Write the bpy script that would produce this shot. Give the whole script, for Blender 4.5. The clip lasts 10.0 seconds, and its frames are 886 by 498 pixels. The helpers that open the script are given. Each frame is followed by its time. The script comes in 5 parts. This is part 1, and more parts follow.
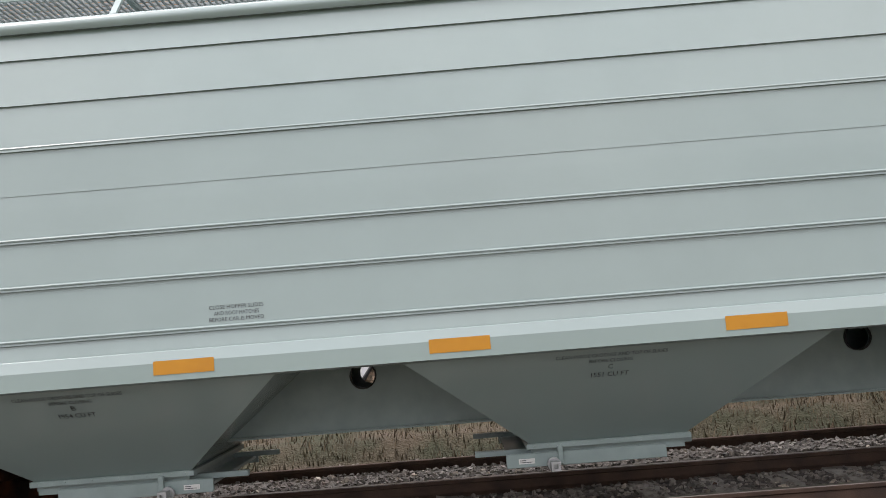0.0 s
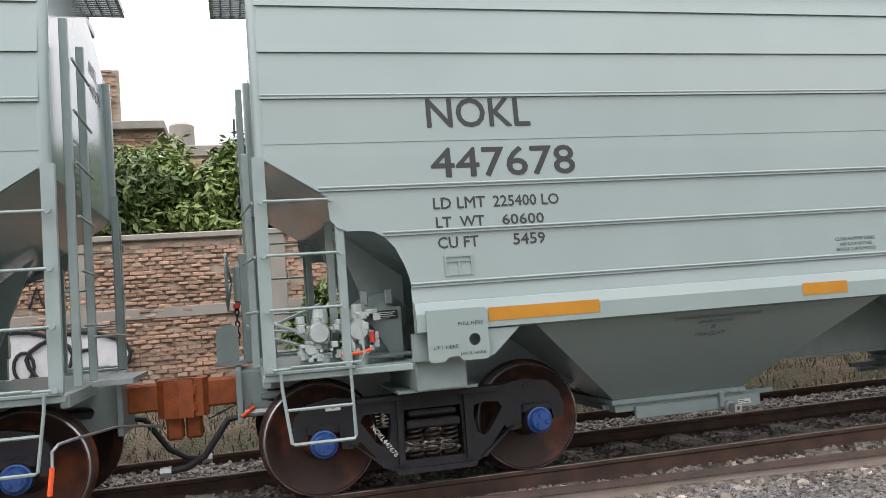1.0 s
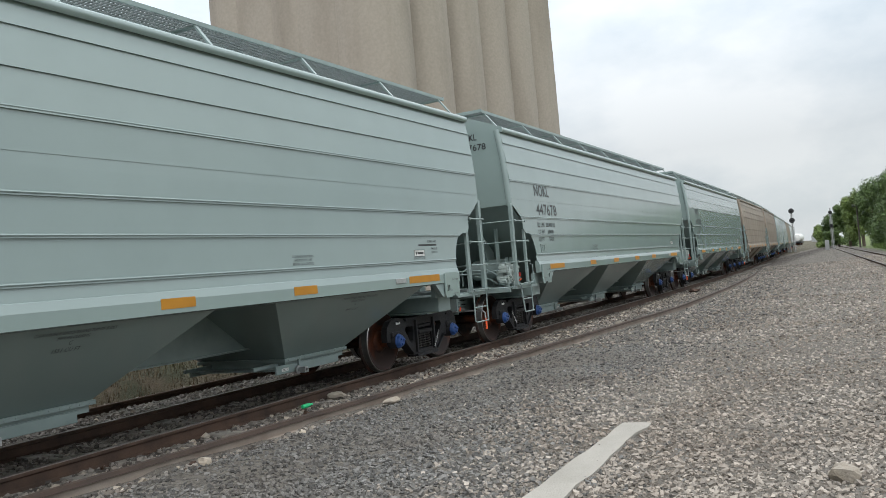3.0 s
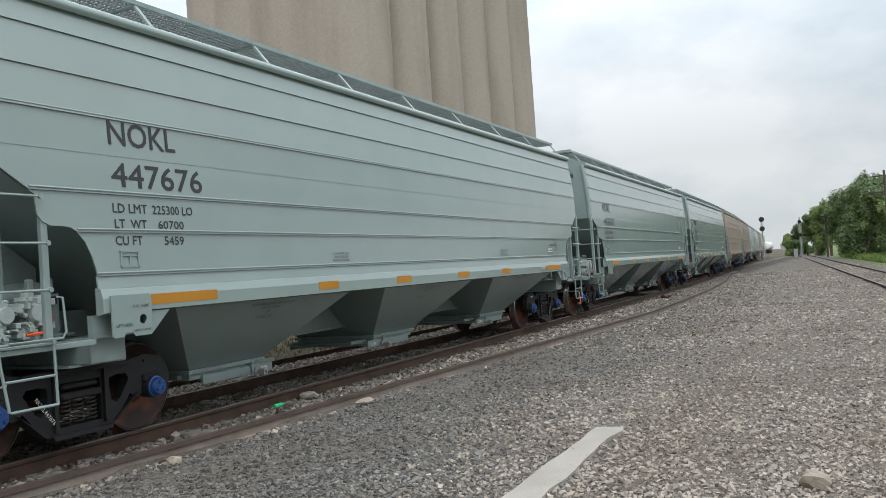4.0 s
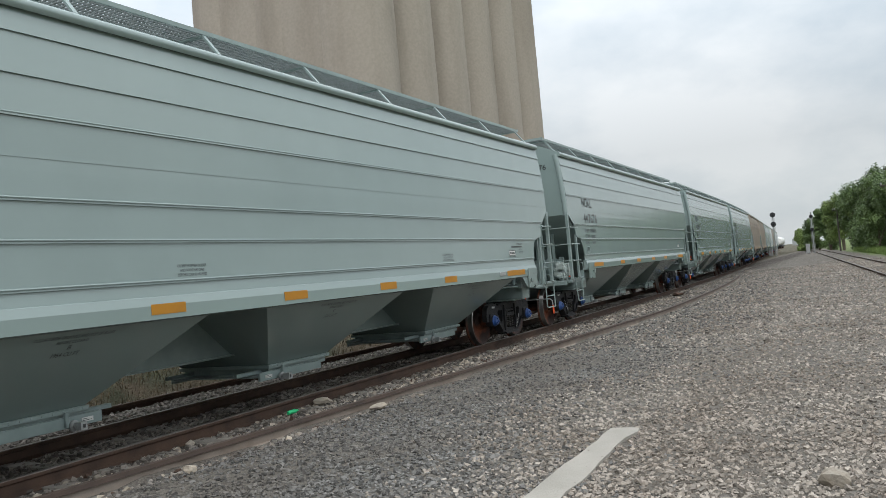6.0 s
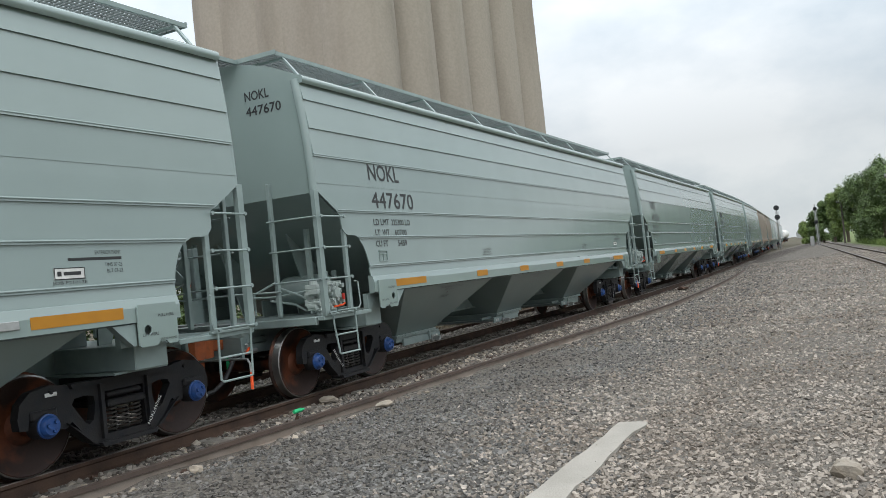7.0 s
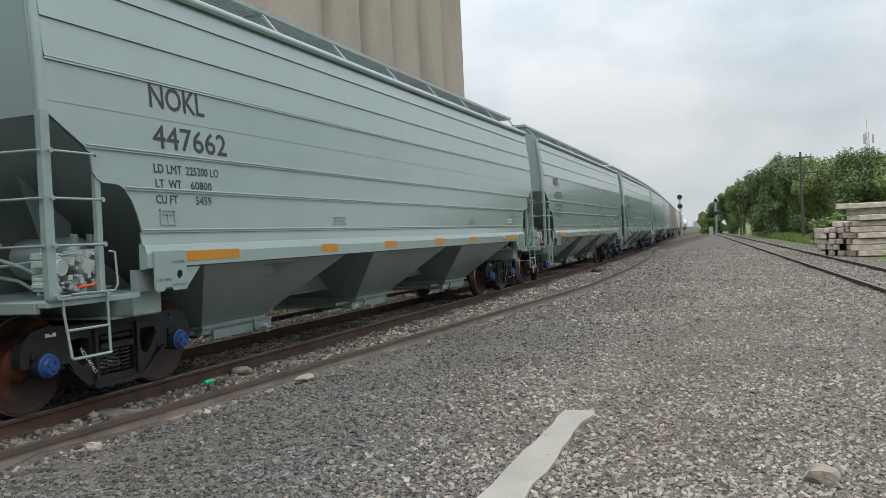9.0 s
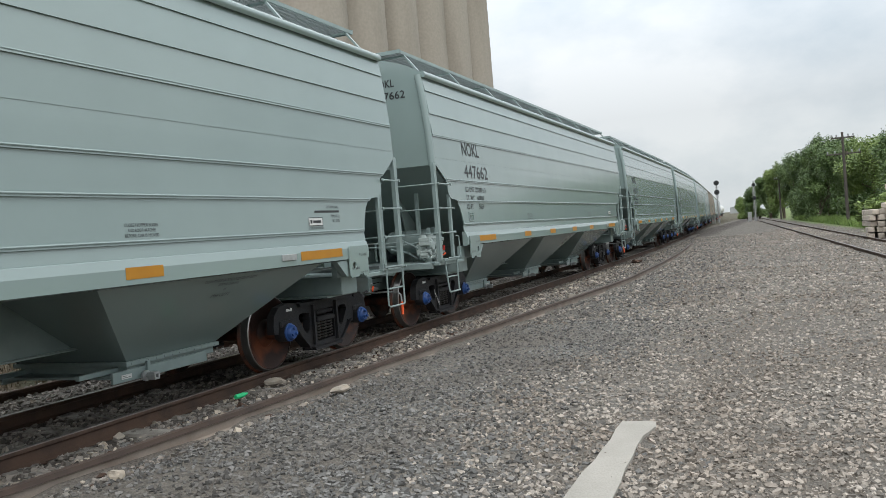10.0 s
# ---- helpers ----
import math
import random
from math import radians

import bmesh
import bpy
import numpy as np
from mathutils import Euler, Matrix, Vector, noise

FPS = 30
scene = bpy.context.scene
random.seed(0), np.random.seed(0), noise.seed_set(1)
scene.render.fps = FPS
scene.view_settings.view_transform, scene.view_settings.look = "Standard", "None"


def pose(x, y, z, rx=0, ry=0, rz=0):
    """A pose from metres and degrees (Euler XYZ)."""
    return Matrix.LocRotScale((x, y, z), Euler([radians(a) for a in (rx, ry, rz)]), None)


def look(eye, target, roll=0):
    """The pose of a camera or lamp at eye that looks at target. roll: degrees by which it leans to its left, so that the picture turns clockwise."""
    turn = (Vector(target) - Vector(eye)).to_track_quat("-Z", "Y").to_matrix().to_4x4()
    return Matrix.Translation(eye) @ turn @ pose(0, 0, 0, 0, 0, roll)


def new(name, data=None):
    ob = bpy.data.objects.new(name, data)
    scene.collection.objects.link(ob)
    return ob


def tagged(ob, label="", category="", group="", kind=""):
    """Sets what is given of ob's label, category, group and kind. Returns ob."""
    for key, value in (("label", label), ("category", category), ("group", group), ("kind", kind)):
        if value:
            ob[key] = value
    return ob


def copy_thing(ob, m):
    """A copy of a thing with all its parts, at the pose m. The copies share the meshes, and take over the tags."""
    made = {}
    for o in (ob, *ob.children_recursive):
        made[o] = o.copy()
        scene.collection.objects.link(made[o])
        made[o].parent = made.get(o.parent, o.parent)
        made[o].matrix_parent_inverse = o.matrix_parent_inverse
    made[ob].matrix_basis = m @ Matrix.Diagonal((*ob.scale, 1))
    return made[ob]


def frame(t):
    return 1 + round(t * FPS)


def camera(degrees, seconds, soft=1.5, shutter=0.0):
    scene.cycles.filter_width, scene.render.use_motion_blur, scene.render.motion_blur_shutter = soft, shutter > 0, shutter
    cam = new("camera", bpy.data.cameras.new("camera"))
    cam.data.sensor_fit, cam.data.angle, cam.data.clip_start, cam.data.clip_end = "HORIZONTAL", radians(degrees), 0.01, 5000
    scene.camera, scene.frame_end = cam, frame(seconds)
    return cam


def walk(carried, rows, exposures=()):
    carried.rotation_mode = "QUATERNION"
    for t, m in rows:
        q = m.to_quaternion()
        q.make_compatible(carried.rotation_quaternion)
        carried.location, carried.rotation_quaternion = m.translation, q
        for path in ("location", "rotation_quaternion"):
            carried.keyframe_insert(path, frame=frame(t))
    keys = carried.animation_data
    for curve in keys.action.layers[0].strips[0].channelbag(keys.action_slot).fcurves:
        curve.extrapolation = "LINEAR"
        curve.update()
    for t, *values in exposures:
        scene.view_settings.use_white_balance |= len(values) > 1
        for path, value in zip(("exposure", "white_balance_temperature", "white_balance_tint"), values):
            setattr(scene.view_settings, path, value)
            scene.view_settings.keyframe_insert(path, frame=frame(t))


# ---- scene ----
cam = camera(57.06, 10.0, soft=0.7)

# Camera: a phone held at chest height, panning along a passing train.
PATH = [
    (0.0, -0.334, 0.045, 1.475, 95.69, 4.52, 1.27),
    (0.5, -0.262, 0.100, 1.457, 95.13, 4.12, 1.13),
    (1.0, -0.127, 0.024, 1.436, 94.16, 4.35, -13.98),
    (1.5, -0.051, 0.043, 1.428, 93.24, 5.07, -34.23),
    (2.0, 0.006, 0.001, 1.442, 92.31, 5.12, -50.61),
    (2.5, 0.023, -0.008, 1.431, 91.90, 5.28, -58.77),
    (2.7, 0.004, -0.054, 1.427, 91.85, 5.42, -60.35),
    (3.8, -0.001, -0.006, 1.441, 91.51, 4.01, -63.66),
    (4.0, 0.004, -0.005, 1.436, 91.59, 3.95, -63.71),
    (4.5, -0.000, -0.000, 1.432, 91.70, 3.99, -63.37),
    (5.0, 0.004, 0.001, 1.428, 91.70, 3.85, -63.14),
    (6.5, 0.035, 0.013, 1.451, 91.82, 5.80, -62.84),
    (7.0, 0.060, 0.036, 1.425, 91.71, 5.97, -62.69),
    (7.5, 0.089, 0.058, 1.429, 91.13, 5.97, -62.75),
    (8.0, 0.165, 0.194, 1.446, 90.76, 5.66, -64.33),
    (8.5, 0.280, 0.482, 1.446, 89.91, 2.99, -68.57),
    (9.0, 0.517, 0.615, 1.434, 89.18, 2.61, -69.23),
    (9.5, 0.819, 0.651, 1.458, 89.42, 5.09, -66.93),
    (10.0, 1.022, 0.862, 1.480, 88.99, 4.59, -66.89),
]
walk(cam, [(t, pose(x, y, z, rx, ry, rz)) for t, x, y, z, rx, ry, rz in PATH],
     exposures=[(0.0, 0.40, 6720, 18.5), (0.5, 0.74, 6720, 17.5), (1.0, 0.42, 6700, 17.5), (1.5, -0.05, 6540, 13), (2.0, -0.05, 6450, 10), (2.5, -0.08, 6400, 9), (4.0, -0.15, 6370, 8.5),
                (4.5, -0.11, 6370, 8.5), (5.0, -0.16, 6370, 8.5), (6.5, -0.25, 6370, 8.5), (7.0, -0.14, 6370, 8.5), (8.0, -0.18, 6370, 8.5), (8.5, -0.33, 6370, 8.5), (9.0, -0.25, 6370, 8.5), (9.5, -0.14, 6370, 8.5), (10.0, -0.10, 6370, 8.5)])

# ---- light: high overcast ----
world = bpy.data.worlds.new("overcast_sky")
scene.world = world
world.use_nodes = True
wn, wl = world.node_tree.nodes, world.node_tree.links
wn.clear()
sky = wn.new("ShaderNodeTexSky")
sky.sky_type, sky.sun_disc = "NISHITA", False
sky.sun_elevation, sky.sun_rotation = radians(52), radians(240)
sky_dim = wn.new("ShaderNodeVectorMath")
sky_dim.operation = "SCALE"
sky_dim.inputs["Scale"].default_value = 0.11
coord = wn.new("ShaderNodeTexCoord")
stretch = wn.new("ShaderNodeMapping")
stretch.inputs["Scale"].default_value = (1.0, 1.0, 1.9)
cloud = wn.new("ShaderNodeTexNoise")
cloud.inputs["Scale"].default_value, cloud.inputs["Detail"].default_value = 2.6, 7.0
cloud.inputs["Roughness"].default_value = 0.55
ramp = wn.new("ShaderNodeValToRGB")
ramp.color_ramp.elements[0].position, ramp.color_ramp.elements[0].color = 0.36, (0.66, 0.72, 0.765, 1)
ramp.color_ramp.elements[1].position, ramp.color_ramp.elements[1].color = 0.60, (0.97, 0.98, 0.98, 1)
mix = wn.new("ShaderNodeMix")
mix.data_type = "RGBA"
mix.inputs["Factor"].default_value = 0.88
back, out = wn.new("ShaderNodeBackground"), wn.new("ShaderNodeOutputWorld")
back.inputs["Strength"].default_value = 1.06
wl.new(coord.outputs["Generated"], stretch.inputs["Vector"])
wl.new(stretch.outputs["Vector"], cloud.inputs["Vector"])
wl.new(cloud.outputs["Fac"], ramp.inputs["Fac"])
wl.new(sky.outputs["Color"], sky_dim.inputs[0])
wl.new(sky_dim.outputs["Vector"], mix.inputs["A"])
wl.new(ramp.outputs["Color"], mix.inputs["B"])
# an overcast sky is brighter overhead than at the horizon
split, rise = wn.new("ShaderNodeSeparateXYZ"), wn.new("ShaderNodeMapRange")
rise.inputs["From Min"].default_value, rise.inputs["From Max"].default_value = 0.12, 1.0
rise.inputs["To Min"].default_value, rise.inputs["To Max"].default_value = 0.885, 3.4
lift = wn.new("ShaderNodeVectorMath")
lift.operation = "SCALE"
wl.new(coord.outputs["Generated"], split.inputs[0])
wl.new(split.outputs["Z"], rise.inputs["Value"])
wl.new(mix.outputs["Result"], lift.inputs[0])
wl.new(rise.outputs["Result"], lift.inputs["Scale"])
wl.new(lift.outputs["Vector"], back.inputs["Color"])
wl.new(back.outputs["Background"], out.inputs["Surface"])
sun_data = bpy.data.lights.new("sun", "SUN")
sun_data.energy, sun_data.angle, sun_data.color = 1.3, radians(25), (1.0, 0.97, 0.92)
sun = new("sun", sun_data)
sun.matrix_world = look((0, 0, 38), (26, 15, 0))


# ---- materials ----
def mat(name, base, rough=0.6, metal=0.0, dark=None, scale=6.0, amount=0.5, bump=0.0, bump_scale=60.0,
        fine=0.0, spread=0.0, coat=0.0, gloss=0.5, edge=(0.35, 0.7), stretch_to=None):
    """Base colour varied by stains (dark), fine grain and from piece to piece, with a little relief."""
    m = bpy.data.materials.new(name)
    m.use_nodes = True
    n, l = m.node_tree.nodes, m.node_tree.links
    b = n["Principled BSDF"]
    b.inputs["Roughness"].default_value, b.inputs["Metallic"].default_value = rough, metal
    b.inputs["Coat Weight"].default_value, b.inputs["Specular IOR Level"].default_value = coat, gloss
    tc = n.new("ShaderNodeTexCoord")
    where = tc.outputs["Object"]
    if stretch_to:
        mp = n.new("ShaderNodeMapping")
        mp.inputs["Scale"].default_value = stretch_to
        l.new(where, mp.inputs["Vector"])
        where = mp.outputs["Vector"]
    no = n.new("ShaderNodeTexNoise")
    no.inputs["Scale"].default_value, no.inputs["Detail"].default_value = scale, 6.0
    l.new(where, no.inputs["Vector"])
    rp = n.new("ShaderNodeMapRange")
    rp.inputs["From Min"].default_value, rp.inputs["From Max"].default_value = edge
    rp.inputs["To Max"].default_value = amount
    l.new(no.outputs["Fac"], rp.inputs["Value"])
    mx = n.new("ShaderNodeMix")
    mx.data_type = "RGBA"
    mx.inputs["A"].default_value = (*base, 1)
    mx.inputs["B"].default_value = (*(dark or [c * 0.6 for c in base]), 1)
    l.new(rp.outputs["Result"], mx.inputs["Factor"])
    col = mx.outputs["Result"]
    if fine or spread:
        hs = n.new("ShaderNodeHueSaturation")
        l.new(col, hs.inputs["Color"])
        ad = n.new("ShaderNodeMath")
        ad.operation = "ADD"
        ad.inputs[0].default_value = ad.inputs[1].default_value = 0.5
        if fine:
            f = n.new("ShaderNodeTexNoise")
            f.inputs["Scale"].default_value, f.inputs["Detail"].default_value = bump_scale * 1.7, 3.0
            l.new(tc.outputs["Object"], f.inputs["Vector"])
            fr = n.new("ShaderNodeMapRange")
            fr.inputs["To Min"].default_value, fr.inputs["To Max"].default_value = 0.5 - fine, 0.5 + fine
            fr.inputs["From Min"].default_value, fr.inputs["From Max"].default_value = 0.3, 0.7
            l.new(f.outputs["Fac"], fr.inputs["Value"])
            l.new(fr.outputs["Result"], ad.inputs[0])
        if spread:
            geo, ob = n.new("ShaderNodeNewGeometry"), n.new("ShaderNodeObjectInfo")
            both = n.new("ShaderNodeMath")
            both.operation = "ADD"
            l.new(geo.outputs["Random Per Island"], both.inputs[0])
            l.new(ob.outputs["Random"], both.inputs[1])
            fra = n.new("ShaderNodeMath")
            fra.operation = "FRACT"
            l.new(both.outputs[0], fra.inputs[0])
            sr = n.new("ShaderNodeMapRange")
            sr.inputs["To Min"].default_value, sr.inputs["To Max"].default_value = 0.5 - spread, 0.5 + spread
            l.new(fra.outputs[0], sr.inputs["Value"])
            l.new(sr.outputs["Result"], ad.inputs[1])
        l.new(ad.outputs[0], hs.inputs["Value"])
        col = hs.outputs["Color"]
    l.new(col, b.inputs["Base Color"])
    if bump:
        bn = n.new("ShaderNodeTexNoise")
        bn.inputs["Scale"].default_value, bn.inputs["Detail"].default_value = bump_scale, 4.0
        l.new(tc.outputs["Object"], bn.inputs["Vector"])
        bp = n.new("ShaderNodeBump")
        bp.inputs["Strength"].default_value, bp.inputs["Distance"].default_value = bump, 0.02
        l.new(bn.outputs["Fac"], bp.inputs["Height"])
        l.new(bp.outputs["Normal"], b.inputs["Normal"])
    return m


PAINT = mat("grey_green_paint", (0.219, 0.277, 0.268), 0.19, dark=(0.193, 0.246, 0.238), scale=1.1, amount=0.5, bump=0.10, bump_scale=1.1, fine=0.012, gloss=0.65, coat=0.12)
PAINT_PART = mat("grey_green_fittings", (0.226, 0.284, 0.276), 0.34, dark=(0.150, 0.193, 0.187), scale=5, amount=0.5)
PAINT_TAN = mat("faded_tan_paint", (0.27, 0.225, 0.18), 0.5, dark=(0.16, 0.12, 0.09), scale=1.4, amount=0.7, fine=0.03)
VALVE = mat("valve_casting_paint", (0.42, 0.48, 0.46), 0.5, dark=(0.25, 0.29, 0.28), scale=14, amount=0.6)
GRATING = mat("galvanised_grating", (0.24, 0.265, 0.265), 0.5, 0.3, scale=9)
BLACK = mat("black_lettering", (0.018, 0.02, 0.022), 0.5, scale=20)
WHITE = mat("white_lettering", (0.62, 0.62, 0.60), 0.5, scale=20)
ORANGE = mat("orange_reflective_tape", (0.40, 0.175, 0.006), 0.5, dark=(0.33, 0.135, 0.005), scale=5, amount=0.6)
BOGIE = mat("black_cast_steel", (0.014, 0.015, 0.018), 0.6, gloss=0.3, dark=(0.03, 0.025, 0.021), scale=9, amount=0.5, bump=0.25, bump_scale=70)
SPRING = mat("greasy_spring_steel", (0.055, 0.05, 0.045), 0.4, 0.4, dark=(0.025, 0.022, 0.02), scale=20)
WHEEL = mat("rusty_wheel_steel", (0.14, 0.042, 0.018), 0.6, 0.05, gloss=0.3, dark=(0.02, 0.012, 0.010), scale=3.2, amount=0.95, edge=(0.36, 0.56), bump=0.15, bump_scale=40)
TREAD = mat("polished_tread_steel", (0.35, 0.34, 0.33), 0.3, 0.9, scale=8)
BLUE = mat("blue_bearing_cap", (0.02, 0.075, 0.26), 0.4, dark=(0.012, 0.035, 0.12), scale=18, amount=0.6)
COUPLER = mat("orange_rust_coupler", (0.36, 0.085, 0.018), 0.7, dark=(0.16, 0.045, 0.017), scale=11, amount=0.8, bump=0.3, bump_scale=90)
RUBBER = mat("black_rubber_hose", (0.018, 0.018, 0.019), 0.6, scale=30)
ZINC = mat("galvanised_steel", (0.42, 0.43, 0.43), 0.42, 0.6, scale=25)
HIVIS = mat("fluorescent_orange_grip", (0.85, 0.10, 0.02), 0.5, scale=30)
TAG = mat("green_tag", (0.03, 0.52, 0.20), 0.5, scale=30)
RED = mat("red_fitting", (0.55, 0.03, 0.02), 0.5, scale=30)
RAIL_RUST = mat("rusty_rail_steel", (0.085, 0.052, 0.037), 0.75, 0.1, gloss=0.25, dark=(0.038, 0.027, 0.022), scale=4, amount=0.8, bump=0.2, bump_scale=80, fine=0.08)
RAIL_PALE = mat("dusty_pale_rail_steel", (0.25, 0.21, 0.175), 0.85, 0.0, dark=(0.15, 0.11, 0.085), scale=3, amount=0.8, bump=0.2, bump_scale=80, fine=0.08)
RAIL_TOP = mat("worn_rail_head", (0.16, 0.14, 0.125), 0.4, 0.7, dark=(0.08, 0.058, 0.045), scale=6, amount=0.7)
RAIL_HEAD = mat("brown_rail_head", (0.075, 0.050, 0.038), 0.7, 0.1, dark=(0.04, 0.03, 0.025), scale=5, amount=0.8)
TIE = mat("dirty_concrete_sleeper", (0.25, 0.232, 0.205), 0.9, dark=(0.095, 0.082, 0.068), scale=5, amount=0.9, bump=0.4, bump_scale=60, fine=0.08, spread=0.12)
STONE = mat("grey_crushed_stone", (0.25, 0.221, 0.189), 0.9, dark=(0.17, 0.140, 0.113), scale=0.5, amount=0.8, bump=0.3, bump_scale=120, spread=0.55, edge=(0.42, 0.62))
DARK_STONE = mat("blue_grey_crushed_stone", (0.125, 0.122, 0.116), 0.9, dark=(0.095, 0.084, 0.073), scale=0.7, amount=0.8, bump=0.3, bump_scale=120, spread=0.6)
BALLAST = mat("dusty_brown_ballast", (0.185, 0.168, 0.148), 0.9, dark=(0.095, 0.076, 0.061), scale=1.2, amount=0.8, bump=0.3, bump_scale=120, spread=0.6)
TAN_TIE = mat("pale_stacked_sleeper_concrete", (0.50, 0.44, 0.37), 0.9, dark=(0.27, 0.225, 0.185), scale=4, amount=0.8, bump=0.4, bump_scale=60, spread=0.12)
PALE = mat("pale_limestone_lump", (0.31, 0.275, 0.228), 0.9, dark=(0.30, 0.25, 0.19), scale=10, amount=0.8, bump=0.4, bump_scale=60, spread=0.45)
CONCRETE = mat("weathered_concrete", (0.30, 0.278, 0.245), 0.9, dark=(0.24, 0.225, 0.195), scale=3, amount=0.8, bump=0.3, bump_scale=60, fine=0.06)
SILO = mat("stained_silo_concrete", (0.31, 0.272, 0.230), 0.92, dark=(0.205, 0.174, 0.142), scale=0.45, amount=0.6, stretch_to=(1, 1, 0.16), bump=0.2, bump_scale=3, fine=0.07, edge=(0.46, 0.70))
BRICK = mat("weathered_red_brick", (0.42, 0.25, 0.17), 0.92, dark=(0.29, 0.235, 0.18), scale=2.6, amount=0.9, bump=0.5, bump_scale=60, fine=0.1, spread=0.3)
MORTAR = mat("crumbling_mortar", (0.40, 0.33, 0.26), 0.95, dark=(0.20, 0.16, 0.12), scale=4, amount=0.8, bump=0.4, bump_scale=50)
GRAFFITI = mat("white_spray_paint", (0.66, 0.67, 0.68), 0.7, dark=(0.45, 0.45, 0.46), scale=4, amount=0.6)
LEAF = mat("green_leaves", (0.10, 0.155, 0.040), 0.55, dark=(0.050, 0.092, 0.026), scale=0.7, amount=0.8, spread=0.3)
LEAF_PALE = mat("pale_green_leaves", (0.155, 0.215, 0.050), 0.55, dark=(0.085, 0.135, 0.032), scale=0.9, amount=0.8, spread=0.3)
BARK = mat("grey_brown_bark", (0.12, 0.095, 0.07), 0.9, scale=6, bump=0.4, bump_scale=30)
VERGE = mat("verge_grass", (0.150, 0.215, 0.050), 0.7, dark=(0.10, 0.165, 0.035), scale=0.3, amount=0.8, spread=0.3)
GRASS = mat("grass_blades", (0.055, 0.062, 0.024), 0.8, dark=(0.095, 0.070, 0.040), scale=0.6, amount=1.0, spread=0.4, edge=(0.30, 0.48))
POLE = mat("dark_pole_wood", (0.07, 0.06, 0.052), 0.9, scale=5)
LENS = mat("dark_signal_glass", (0.02, 0.02, 0.022), 0.15, scale=9)


# ---- mesh tools ----
class Shape:
    """Collects vertices and faces of one mesh."""

    def __init__(self, turn=None):
        self.v, self.f, self.turn = [], [], turn

    def add(self, verts, faces):
        o = len(self.v)
        self.v += [tuple(p) for p in verts]
        self.f += [tuple(o + i for i in q) for q in faces]
        return self

    def box(self, x0, x1, y0, y1, z0, z1, c=0.0):
        if c <= 0:
            return self.add([(x, y, z) for x in (x0, x1) for y in (y0, y1) for z in (z0, z1)],
                            [(0, 1, 3, 2), (4, 6, 7, 5), (0, 4, 5, 1), (2, 3, 7, 6), (0, 2, 6, 4), (1, 5, 7, 3)])
        bm = bmesh.new()
        bmesh.ops.create_cube(bm, size=1)
        for w in bm.verts:
            w.co = ((x0 + x1) / 2 + w.co.x * (x1 - x0), (y0 + y1) / 2 + w.co.y * (y1 - y0), (z0 + z1) / 2 + w.co.z * (z1 - z0))
        bmesh.ops.bevel(bm, geom=bm.edges[:], offset=c, segments=1, affect="EDGES")
        return self.take(bm)

    def take(self, bm):
        bm.verts.index_update()
        self.add([w.co[:] for w in bm.verts], [[w.index for w in f.verts] for f in bm.faces])
        bm.free()
        return self

    def prism(self, outline, a, b, place, holes=()):
        """A plate with holes: outline and holes in 2D, from depth a to b; place(u, w, depth) gives the point."""
        from_loops = [list(outline), *[list(h) for h in holes]]
        flat = [p for loop in from_loops for p in loop]
        from mathutils import geometry
        tris = geometry.tessellate_polygon([[Vector((p[0], p[1], 0)) for p in loop] for loop in from_loops])
        n = len(flat)
        verts = [place(u, w, a) for u, w in flat] + [place(u, w, b) for u, w in flat]
        faces = [tuple(t) for t in tris] + [tuple(i + n for i in reversed(t)) for t in tris]
        o = 0
        for loop in from_loops:
            k = len(loop)
            faces += [(o + i, o + (i + 1) % k, n + o + (i + 1) % k, n + o + i) for i in range(k)]
            o += k
        return self.add(verts, faces)

    def tube(self, pts, r, n=8, closed=False):
        pts = [Vector(p) for p in pts]
        k = len(pts)
        rings, up = [], None
        for i, p in enumerate(pts):
            d = ((pts[(i + 1) % k] if closed else pts[min(i + 1, k - 1)]) - (pts[i - 1] if closed else pts[max(i - 1, 0)])).normalized()
            if up is None:
                up = d.orthogonal().normalized()
            up = (up - d * up.dot(d)).normalized()
            side = d.cross(up)
            rings.append([p + (up * math.cos(a) + side * math.sin(a)) * r for a in (2 * math.pi * j / n for j in range(n))])
        faces = [(i * n + j, i * n + (j + 1) % n, ((i + 1) % k) * n + (j + 1) % n, ((i + 1) % k) * n + j)
                 for i in range(k if closed else k - 1) for j in range(n)]
        if not closed:
            faces += [tuple(reversed(range(n))), tuple((k - 1) * n + j for j in range(n))]
        return self.add([p for ring in rings for p in ring], faces)

    def lathe(self, profile, centre, axis="y", n=32):
        """Turns a profile of (radius, along) round an axis through centre."""
        verts, k = [], len(profile)
        for j in range(n):
            a = 2 * math.pi * j / n
            for r, h in profile:
                p = {"y": (r * math.cos(a), h, r * math.sin(a)), "z": (r * math.cos(a), r * math.sin(a), h), "x": (h, r * math.cos(a), r * math.sin(a))}[axis]
                verts.append(tuple(centre[i] + p[i] for i in range(3)))
        return self.add(verts, [(j * k + i, j * k + i + 1, ((j + 1) % n) * k + i + 1, ((j + 1) % n) * k + i) for j in range(n) for i in range(k - 1)])

